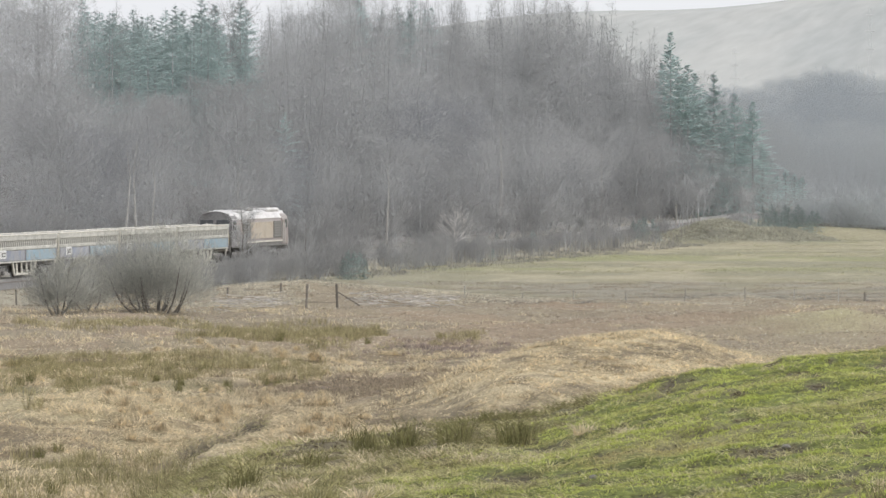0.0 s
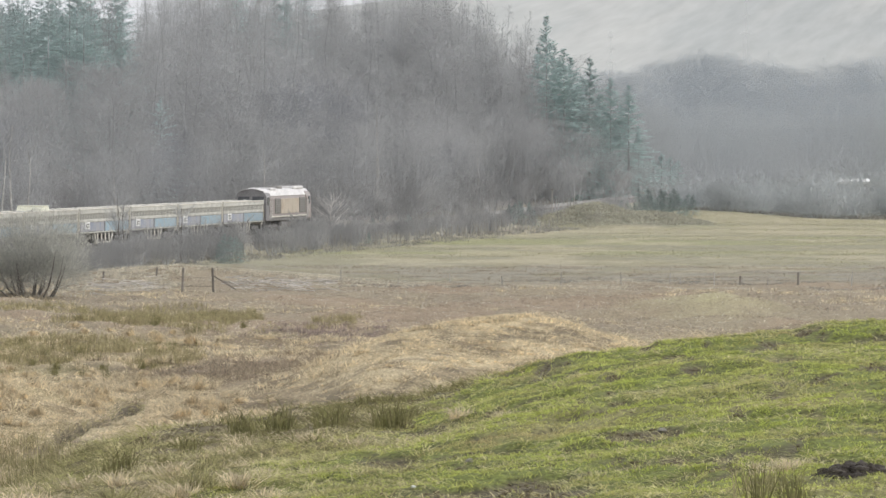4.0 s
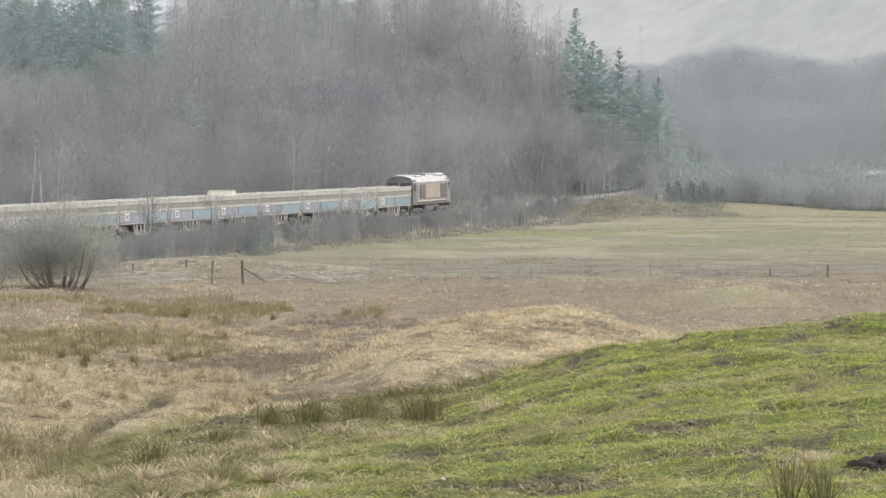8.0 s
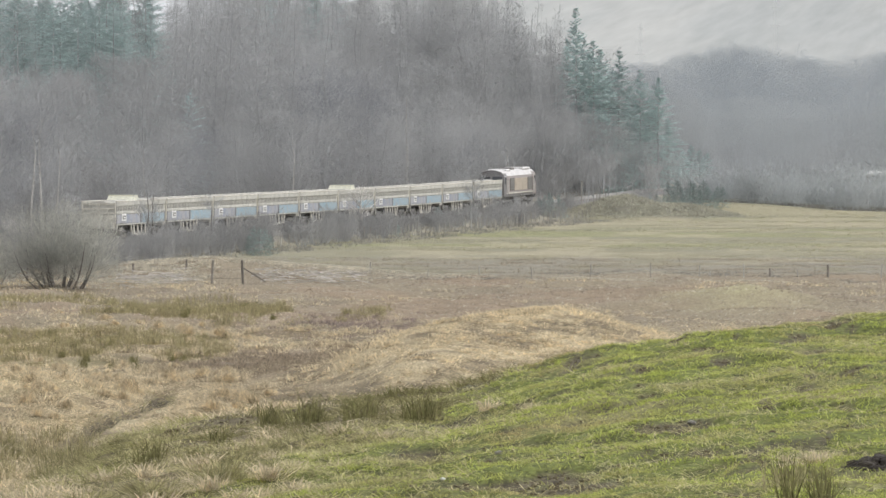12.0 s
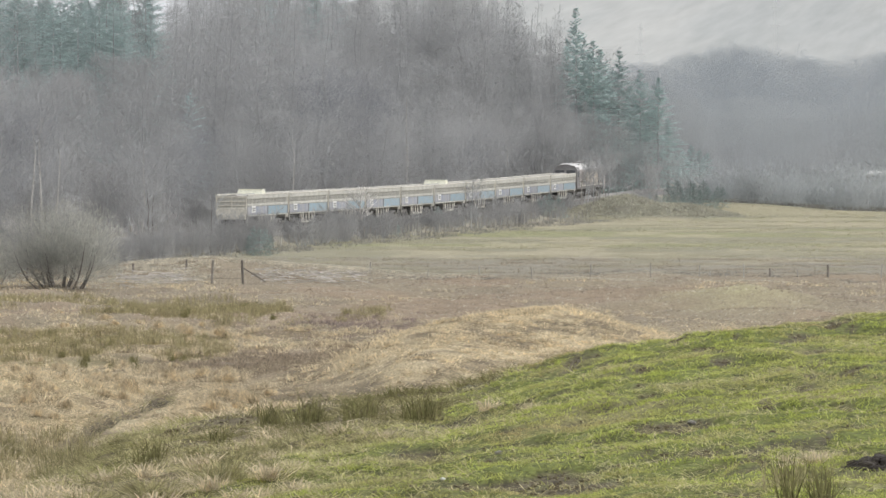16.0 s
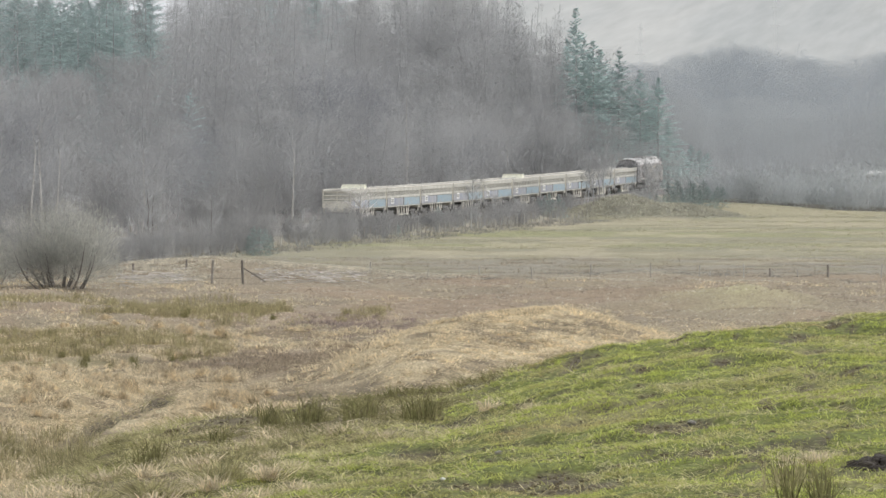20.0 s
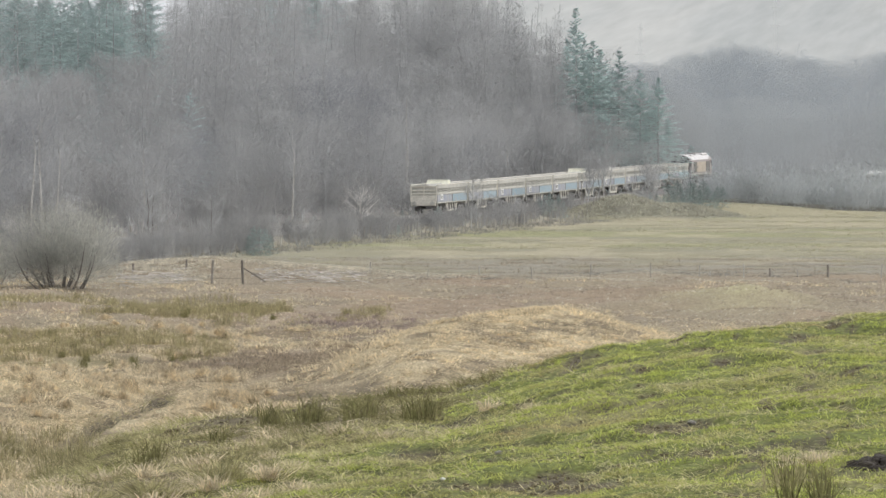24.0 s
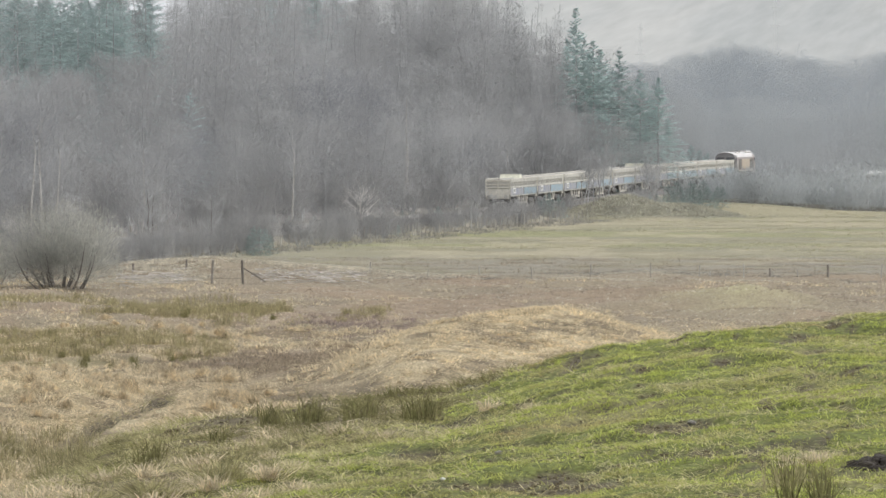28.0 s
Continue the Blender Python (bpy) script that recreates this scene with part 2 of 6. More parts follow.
def tubes(a, b, r0, r1, sides=4):
    """Tapered tubes between points a and b, as arrays."""
    a, b = np.atleast_2d(a), np.atleast_2d(b)
    d = b - a
    d = d / (np.linalg.norm(d, axis=1, keepdims=True) + 1e-9)
    ref = np.where(np.abs(d[:, 2:3]) > 0.9, np.array([[1.0, 0, 0]]), np.array([[0, 0, 1.0]]))
    s = np.cross(d, ref)
    s /= np.linalg.norm(s, axis=1, keepdims=True)
    q = np.cross(d, s)
    ang = np.arange(sides) * 2 * np.pi / sides
    ring = np.cos(ang)[None, :, None] * s[:, None] + np.sin(ang)[None, :, None] * q[:, None]
    r0, r1 = np.reshape(r0, (-1, 1, 1)) * np.ones((len(a), 1, 1)), np.reshape(r1, (-1, 1, 1)) * np.ones((len(a), 1, 1))
    verts = np.concatenate([a[:, None] + ring * r0, b[:, None] + ring * r1], 1).reshape(-1, 3)
    i = np.arange(sides)
    one = np.stack([i, (i + 1) % sides, (i + 1) % sides + sides, i + sides], 1)
    one = np.concatenate([one[:, [0, 1, 2]], one[:, [0, 2, 3]]])
    faces = (one[None] + (np.arange(len(a)) * 2 * sides)[:, None, None]).reshape(-1, 3)
    return verts, faces


def stem_tube(points, radii, sides=6):
    """One continuous tapered tube through the points."""
    ang = np.arange(sides) * 2 * np.pi / sides
    ring = np.stack([np.cos(ang), np.sin(ang), 0 * ang], 1)
    verts = (points[:, None] + ring[None] * np.reshape(radii, (-1, 1, 1))).reshape(-1, 3)
    i, j = np.meshgrid(np.arange(len(points) - 1) * sides, np.arange(sides), indexing="ij")
    a, b = i + j, i + (j + 1) % sides
    quads = np.stack([a, b, b + sides, a + sides], -1).reshape(-1, 4)
    return verts, np.concatenate([quads[:, [0, 1, 2]], quads[:, [0, 2, 3]]])


def joined(*pairs):
    verts, faces, base = [], [], 0
    for v, f in pairs:
        verts.append(v), faces.append(f + base)
        base += len(v)
    return np.concatenate(verts), np.concatenate(faces)


def thing(name, label, category, group="", kind="", at=None):
    ob = new(name)
    if at is not None:
        ob.matrix_basis = at
    return tagged(ob, label, category, group, kind)


# ---- the lie of the land ----
def smooth(a, b, v):
    t = np.clip((v - a) / (b - a), 0, 1)
    return t * t * (3 - 2 * t)


def track_x(y):
    """The railway's centre line: nearly straight, leaving to the right of the view."""
    q = (np.asarray(y, float) - 600) / 200
    q = np.clip(q, -2.5, 3)
    e = (np.asarray(y, float) - 600) / 200 - q
    return -0.96 + 35.34 * q + 0.652 * q * q - 0.181 * q ** 3 + 34.0 * e


def rail_z(y):
    return 2.0 + 1.5 * smooth(560, 840, np.asarray(y, float))


def ripple(x, y, size, seed):
    """Cheap smooth unevenness, about -1 to 1."""
    k = np.random.default_rng(seed)
    out = 0
    for _ in range(6):
        a, p, s = k.uniform(0, 6.28), k.uniform(0, 6.28), k.uniform(0.6, 1.7)
        out = out + np.sin((x * np.cos(a) + y * np.sin(a)) * 6.28 / (size * s) + p)
    return out / 3.2


def patches(x, y, size, seed, octaves=4):
    """Fractal value noise over the plan, 0 to 1."""
    total, weight, out = 0.0, 1.0, 0
    for o in range(octaves):
        u, v = x / size * 2 ** o + 17.3 * seed, y / size * 2 ** o - 9.1 * seed
        i, j = np.floor(u).astype(np.int64), np.floor(v).astype(np.int64)
        fu, fv = u - i, v - j
        fu, fv = fu * fu * (3 - 2 * fu), fv * fv * (3 - 2 * fv)

        def node(a, b):
            h = (a * 374761393 + b * 668265263 + (seed + o * 7) * 1442695041) & 0xFFFFFFFF
            h = ((h ^ (h >> 13)) * 1274126177) & 0xFFFFFFFF
            return ((h ^ (h >> 16)) & 0xFFFF) / 65535.0
        out = out + weight * ((node(i, j) * (1 - fu) + node(i + 1, j) * fu) * (1 - fv) + (node(i, j + 1) * (1 - fu) + node(i + 1, j + 1) * fu) * fv)
        total, weight = total + weight, weight * 0.55
    return out / total


def hump(x, y, cx, cy, sx, sy):
    return np.exp(-((x - cx) / sx) ** 2 - ((y - cy) / sy) ** 2)


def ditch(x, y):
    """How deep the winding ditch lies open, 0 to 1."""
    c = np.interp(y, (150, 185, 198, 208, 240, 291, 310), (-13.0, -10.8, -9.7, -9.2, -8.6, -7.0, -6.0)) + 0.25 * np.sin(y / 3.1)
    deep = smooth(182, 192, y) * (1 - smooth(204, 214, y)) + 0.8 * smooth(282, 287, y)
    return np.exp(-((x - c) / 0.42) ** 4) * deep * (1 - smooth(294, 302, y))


def by_ditch(x, y):
    """The ditch and a strip cleared on the camera's side so that it shows, 0 to 1."""
    return np.maximum.reduce([ditch(x + x / y * d, y + d) for d in (0.0, 1.5, 3.0, 4.5, 6.0)])


def pasture(x, y):
    """How green the grazed knoll is, 0 to 1; its left flank stays rough."""
    edge = 0.6 - (113 - np.clip(y, 60, 125)) * 0.112
    return smooth(-1.1, 1.2, x - edge + 5 * (patches(x, y * 0.7, 2.2, 22) - 0.5)) * (1 - smooth(118, 140, y))


def creases(x, y):
    """Thin trodden lines between the hummocks of the pasture, 0 to 1."""
    return 1 - smooth(0.01, 0.075, np.abs(patches(x * 0.6, y, 1.7, 25, 3) - 0.5))


def bare_soil(x, y):
    """Soil laid bare in some of the trodden lines, 0 to 1."""
    return creases(x, y) * smooth(0.47, 0.60, patches(x, y * 0.8, 3.5, 37, 3))


def scars(x, y):
    """Short turf torn open by hooves, dark soil showing, 0 to 1."""
    k = patches(x * 0.8, y * 0.42, 0.75, 91, 3) + 0.22 * (patches(x * 0.3, y * 0.5, 2.2, 92, 2) - 0.5)
    return np.maximum(smooth(0.625, 0.70, k), smooth(0.66, 0.72, patches(x, y * 0.4, 0.33, 94, 2)))


def ground(x, y):
    x, y = np.asarray(x, float), np.asarray(y, float)
    z = 1.0 + (0.7 * (patches(x, y, 16, 3, 3) - 0.5) + 0.7 * (patches(x, y * 0.8, 2.4, 4, 2) - 0.5) * (1 - 0.7 * hump(x, y, 4, 232, 7, 30))) * smooth(120, 160, y) * (1 - 0.85 * smooth(330, 430, y))
    # straw-covered hummocks of the valley floor
    z = z + 2.32 * hump(x, y, 4.0, 232, 5.5, 24) + 1.2 * hump(x, y, -1.0, 215, 3.0, 18) + 0.8 * hump(x, y, -15.5, 205, 4.5, 14)
    z = z + 0.75 * hump(x, y, 15.2, 325, 3.4, 14) + 0.95 * hump(x, y, -14.0, 386, 8, 13)
    z = z - 1.15 * ditch(x, y)
    # grassy knoll in front of the camera
    crest = np.interp(x, (-9.7, -8.1, -7.0, -6.1, -5.3, -4.7, -3.4, -2.7, -1.3, -0.0, 0.7, 1.2, 2.8, 3.9, 5.1, 6.6, 8.0, 9.4), (-1.99, 2.55, 3.62, 4.43, 4.61, 4.67, 4.75, 4.85, 5.07, 5.18, 5.39, 5.56, 6.02, 6.16, 6.31, 6.43, 6.55, 6.72)) + 0.10 * ripple(x, y, 9, 7)
    near = 5.55 + 0.10 * np.clip(x, -14, 14) + 0.10 * ripple(x, y, 7, 8)
    k = near + (crest - near) * smooth(74, 112, y)
    k = k + (8.4 - k) * (1 - smooth(8, 62, y))
    k = k + (0.17 * (patches(x, y, 2.4, 9, 2) - 0.5) + 0.17 * (patches(x, y, 0.75, 10, 2) - 0.5) + 0.10 * (patches(x, y * 0.6, 0.45, 93, 2) - 0.5) - 0.06 * creases(x, y) - 0.07 * scars(x, y)) * smooth(60, 74, y)
    fall = (1 - smooth(112, 158, y)) * smooth(-26, -2, x + 0.04 * (y - 75))
    fall = np.maximum(fall, 1 - smooth(20, 60, y))
    z = z + (k - z) * fall
    # railway bank, and the hillside behind it
    n = -(x - track_x(y)) * 0.985
    bed = rail_z(y) - 0.55
    hill = bed + 0.21 * np.clip(n - 5, 0, 60) * (1 - 0.8 * smooth(800, 960, y)) + 0.5 * ripple(x, y, 40, 11) * smooth(8, 30, n)
    z = np.where(n > 0, z + (hill - z) * smooth(250, 330, y), z)
    z = z + (bed - z) * smooth(-8.5, -3.2, n) * (1 - smooth(3, 4, n)) * smooth(200, 330, y)
    # mound of rough grass by the line, the swell at the field's end, and the far rise
    z = z + (2.3 + 0.5 * (patches(x, y, 3, 14, 2) - 0.5)) * hump(x, y, 18.4, 644, 4.6, 9) + 1.2 * hump(x, y, 25.5, 652, 4.0, 10)
    z = z + 1.1 * hump(x, y, 31.5, 692, 10.0, 16)
    z = z + 4 * smooth(1000, 1400, y) * smooth(-200, 60, n + 260) + 6 * smooth(1500, 3000, y)
    return z


def stand(x, y, sink=0.05):
    return float(ground(x, y)) - sink


def across(mrad, y):
    """The x at distance y on a bearing, in thousandths, from the camera."""
    return mrad * y / 1000


# ---- ground: one sheet out to the horizon ----
def cover_colours(x, y):
    """What grows where: green pasture, straw, rushes, brown heath, short field grass, litter under trees; some shade
    and haze is painted in.
    """
    big, mid, small = patches(x, y * 0.6, 15, 21) - 0.5, patches(x, y * 0.7, 4, 22) - 0.5, patches(x, y, 0.9, 23, 3) - 0.5
    pale, tan = np.array((0.43, 0.355, 0.225)), np.array((0.215, 0.168, 0.105))
    heath, field = np.array((0.285, 0.238, 0.168)), np.array((0.265, 0.248, 0.17))
    green, litter = np.array((0.205, 0.235, 0.055)), np.array((0.24, 0.23, 0.22))
    wet, soil = np.array((0.20, 0.185, 0.095)), np.array((0.125, 0.103, 0.068))

    def over(c, other, k):
        return c + (other - c) * np.clip(k, 0, 1)[..., None]
    c = np.broadcast_to(tan, x.shape + (3,)) + 0.0
    c = over(c, pale, smooth(-0.16, 0.16, big * 0.6 + mid + 0.4 * small))
    # hollows between tussocks painted darker, following the relief, as their shade
    c = over(c, np.array((0.16, 0.128, 0.08)), smooth(0.04, 0.17, -small - 0.4 * (patches(x, y * 0.8, 2.4, 4, 2) - 0.5)) * (1 - smooth(270, 300, y)) * 0.75)
    c = over(c, wet, smooth(0.06, 0.2, patches(x, y * 0.5, 11, 24) - 0.5 + 0.4 * mid) * (1 - smooth(300, 335, y)) * (0.3 + 0.4 * smooth(228, 240, y)))
    c = over(c, heath, smooth(262, 300, y + 40 * big) * 0.9)
    c = over(c, np.array((0.225, 0.185, 0.135)), smooth(0.02, 0.14, mid + 0.5 * small) * smooth(262, 300, y) * (1 - smooth(380, 400, y)) * 0.6)
    c = over(c, np.array((0.215, 0.165, 0.125)), hump(x, y, -6.0, 238, 4.2, 13) * 1.6 * smooth(-0.2, 0.1, mid + small))
    c = over(c, pale * 1.25, hump(x, y, 3.5, 230, 6.5, 28) * 1.2 * smooth(-0.3, 0.2, mid + small))
    c = over(c, np.array((0.30, 0.225, 0.155)), smooth(0.0, 0.12, patches(x, y * 0.4, 9, 36) - 0.5) * smooth(270, 300, y) * (1 - smooth(375, 395, y)) * 0.7)
    c = over(c, pale * np.array((0.9, 0.98, 0.9)), hump(x, y, 15.2, 325, 3.4, 15) * (0.8 + 0.8 * (mid + small)))
    c = over(c, np.array((0.262, 0.242, 0.192)), smooth(378, 400, y + 30 * big) * 0.9)
    c = over(c, field, smooth(425, 480, y + 40 * big))
    c = over(c, np.array((0.345, 0.31, 0.205)), smooth(-0.02, 0.14, patches(x * 0.12, y, 22, 26) - 0.5) * smooth(440, 480, y) * 0.8)
    c = over(c, np.array((0.27, 0.275, 0.13)), smooth(0.0, 0.14, patches(x * 0.15, y, 16, 27) - 0.5) * smooth(440, 480, y) * 0.7)
    c = over(c, np.array((0.40, 0.35, 0.24)), smooth(0.03, 0.13, patches(x, y * 0.45, 6, 34) - 0.5) * smooth(400, 440, y) * 0.65)
    c = over(c, np.array((0.24, 0.22, 0.14)), smooth(0.05, 0.15, patches(x, y * 0.45, 4, 35) - 0.5) * smooth(385, 400, y) * (1 - 0.6 * smooth(470, 520, y)) * 0.6)
    # bare soil in the ditch, darkened further for the shade inside it
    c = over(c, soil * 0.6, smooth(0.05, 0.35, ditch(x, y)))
    c = over(c, np.array((0.205, 0.195, 0.15)), smooth(0.05, 0.3, hump(x, y, 18.4, 644, 5.2, 10) + hump(x, y, 25.5, 652, 4.6, 11)))
    n = -(x - track_x(y)) * 0.985
    c = over(c, np.array((0.34, 0.31, 0.24)), smooth(-13, -6, n + 6 * mid) * smooth(330, 380, y))
    c = over(c, litter, smooth(4, 8, n) * smooth(300, 340, y))
    # far ground greyed with distance to match the haze-toned woods
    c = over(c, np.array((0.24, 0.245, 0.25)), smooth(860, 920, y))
    knoll = pasture(x, y)
    rough = (1 - knoll) * (1 - smooth(120, 150, y)) * smooth(-14, -8, x)
    c = over(c, np.array((0.15, 0.125, 0.065)), rough * 0.85)
    c = over(c, soil, rough * smooth(0.0, 0.16, patches(x, y, 1.6, 29, 3) - 0.5) * 0.8)
    # green lowered under the blades, so shade in the gaps is in the colour
    c = over(c, green * 0.72, np.maximum(knoll, 1 - smooth(20, 60, y)))
    c = over(c, np.array((0.27, 0.235, 0.11)), knoll * smooth(0.0, 0.2, patches(x, y * 0.8, 3.2, 28) - 0.52) * 0.7)
    c = over(c, np.array((0.10, 0.105, 0.04)), knoll * creases(x, y) * 0.6)
    c = over(c, soil * 0.75, knoll * bare_soil(x, y) * 0.8)
    c = over(c, np.array((0.115, 0.095, 0.062)), knoll * scars(x, y) * 0.95)
    return c


def build_ground():
    ys = np.concatenate([np.linspace(-300, -30, 16), np.arange(-28, 42, 1.4), np.arange(42, 68, 1.5), np.arange(68, 118, 0.2), np.arange(118, 160, 0.6), np.arange(160, 186, 1.2), np.arange(186, 214, 0.5), np.arange(214, 420, 1.2), np.arange(421, 900, 3.0), np.geomspace(902, 4950, 50)])
    side = 14.3 + np.cumsum(0.3 * 1.165 ** np.arange(44))
    xs = np.concatenate([-side[::-1], np.linspace(-14, 14, 185), side])
    gx, gy = np.meshgrid(xs, ys)
    far = 1 + np.clip(gy - 150, 0, 900) / 250
    gx = gx * far
    gz = ground(gx, gy)
    verts = np.stack([gx, gy, gz], -1).reshape(-1, 3)
    w = len(xs)
    i = (np.arange(len(ys) - 1)[:, None] * w + np.arange(w - 1)[None]).reshape(-1)
    me = from_arrays("ground", verts, np.stack([i, i + 1, i + w + 1, i + w], 1), smooth=True)
    col = me.color_attributes.new("cover", "FLOAT_COLOR", "POINT")
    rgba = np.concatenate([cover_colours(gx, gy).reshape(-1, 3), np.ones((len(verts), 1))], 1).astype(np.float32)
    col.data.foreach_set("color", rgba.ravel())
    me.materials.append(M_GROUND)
    return tagged(new("ground", me), "rough winter moorland of straw grass, heath and green pasture", "ground", kind="structure")


build_ground()


# ---- the pale fell beyond the woods ----
def build_fell():
    xs, ys = np.concatenate([np.linspace(-2600, -450, 40), np.linspace(-430, 430, 110), np.linspace(450, 2600, 40)]), np.linspace(2200, 4700, 110)
    gx, gy = np.meshgrid(xs, ys)
    ridge = 70 + 42 * smooth(-300, 40, gx) + 190 * smooth(70, 900, gx) + 60 * smooth(600, 2000, -gx)
    gz = -8 + ridge * smooth(2200, 4000, gy) + (16 * (patches(gx, gy, 420, 31, 2) - 0.5) + 0.5 * (patches(gx, gy, 70, 32) - 0.5)) * smooth(2300, 3000, gy)
    verts = np.stack([gx, gy, gz], -1).reshape(-1, 3)
    w = len(xs)
    i = (np.arange(len(ys) - 1)[:, None] * w + np.arange(w - 1)[None]).reshape(-1)
    me = from_arrays("far_fell", verts, np.stack([i, i + 1, i + w + 1, i + w], 1), smooth=True)
    me.materials.append(M_FELL)
    tagged(new("far_fell", me), "pale bleached grass fell in the far distance", "hill", kind="structure")


build_fell()


# ---- railway: ballast, sleepers, rails ----
LINE_Y0, LINE_Y1 = 250.0, 1100.0


def build_railway():
    y = np.arange(LINE_Y0, LINE_Y1, 2.0)
    x, z = track_x(y), rail_z(y)
    root = thing("railway_track", "single railway line on pale grey ballast", "railway track", kind="structure")

    def sweep(profile, name, mat, label=""):
        rows = np.stack([np.stack([x + a, y + 0 * a, z + h], -1) for a, h in profile], 1)
        m = len(profile)
        i = (np.arange(len(y) - 1)[:, None] * m + np.arange(m - 1)[None]).reshape(-1)
        part(name, from_arrays(name, rows.reshape(-1, 3), np.stack([i, i + 1, i + m + 1, i + m], 1)), mat, root, label)
    sweep([(-3.0, -0.75), (-1.7, -0.22), (1.7, -0.22), (3.0, -0.75)], "ballast_bed", M_BALLAST, "grey crushed stone ballast")
    for off in (-0.755, 0.755):
        sweep([(off - 0.07, -0.19), (off - 0.035, -0.04), (off - 0.035, 0.0), (off + 0.035, 0.0), (off + 0.035, -0.04), (off + 0.07, -0.19)], "rail", M_RAIL, "rusty steel rail")
    ys = np.arange(340, 860, 0.7)
    xs, zs = track_x(ys), rail_z(ys)
    cube = np.array([(a, b, c) for c in (-0.24, -0.17) for a, b in ((-1.3, -0.13), (1.3, -0.13), (1.3, 0.13), (-1.3, 0.13))])
    verts = (np.stack([xs, ys, zs], -1)[:, None] + cube[None]).reshape(-1, 3)
    f = np.array([(4, 5, 6, 7), (0, 1, 5, 4), (1, 2, 6, 5), (2, 3, 7, 6), (3, 0, 4, 7)])
    faces = (f[None] + (np.arange(len(ys)) * 8)[:, None, None]).reshape(-1, 4)
    tagged(part("sleepers", from_arrays("sleepers", verts, faces), M_POST, root, "grey weathered sleepers"), kind="stuff")


build_railway()


# ---- the train: a diesel locomotive and ten side-tipping ballast wagons ----
WAGON, LOCO = 17.6, 21.4


def wheelset(bogie, y):
    for side in (-1, 1):
        bm = bmesh.new()
        rod(bm, (side * 0.70, y, 0.42), (side * 0.84, y, 0.42), 0.42, 0.42, 18)
        rod(bm, (side * 0.84, y, 0.42), (side * 0.98, y, 0.42), 0.16, 0.12, 10)
        part("wheel", bm, M_DARK, bogie)


def build_bogie(parent, y, base=1.9, axles=2):
    bm = bmesh.new()
    for side in (-1, 1):
        box(bm, (0.14, base + 1.0, 0.22), (side * 1.02, y, 0.62), 0.03)
        box(bm, (0.2, 0.7, 0.42), (side * 1.02, y, 0.5), 0.05)
        for k in range(axles):
            box(bm, (0.18, 0.34, 0.36), (side * 1.04, y + base * (k / (axles - 1) - 0.5), 0.45), 0.05)
    box(bm, (2.0, 0.5, 0.3), (0, y, 0.62), 0.04)
    b = part("bogie", bm, M_DARK, parent, "dirty black steel bogie")
    for k in range(axles):
        wheelset(b, y + base * (k / (axles - 1) - 0.5))
    return b


def buffers(parent, y, out):
    for side in (-1, 1):
        bm = bmesh.new()
        rod(bm, (side * 0.87, y, 1.05), (side * 0.87, y + out * 0.45, 1.05), 0.11, 0.11, 10)
        rod(bm, (side * 0.87, y + out * 0.42, 1.05), (side * 0.87, y + out * 0.5, 1.05), 0.20, 0.20, 14)
        part("buffer", bm, M_CREAM, parent, "dusty steel buffer")


def slanted_rib():
    """The short leaning rib between waist and top rail, one mesh for all."""
    bm = block((0.025, 0.30, 0.46), (0, 0, 0), 0, Matrix.Rotation(0.28, 3, "X"), 0.7)
    me = bpy.data.meshes.new("rib")
    bm.to_mesh(me)
    bm.free()
    return me


RIB = slanted_rib()


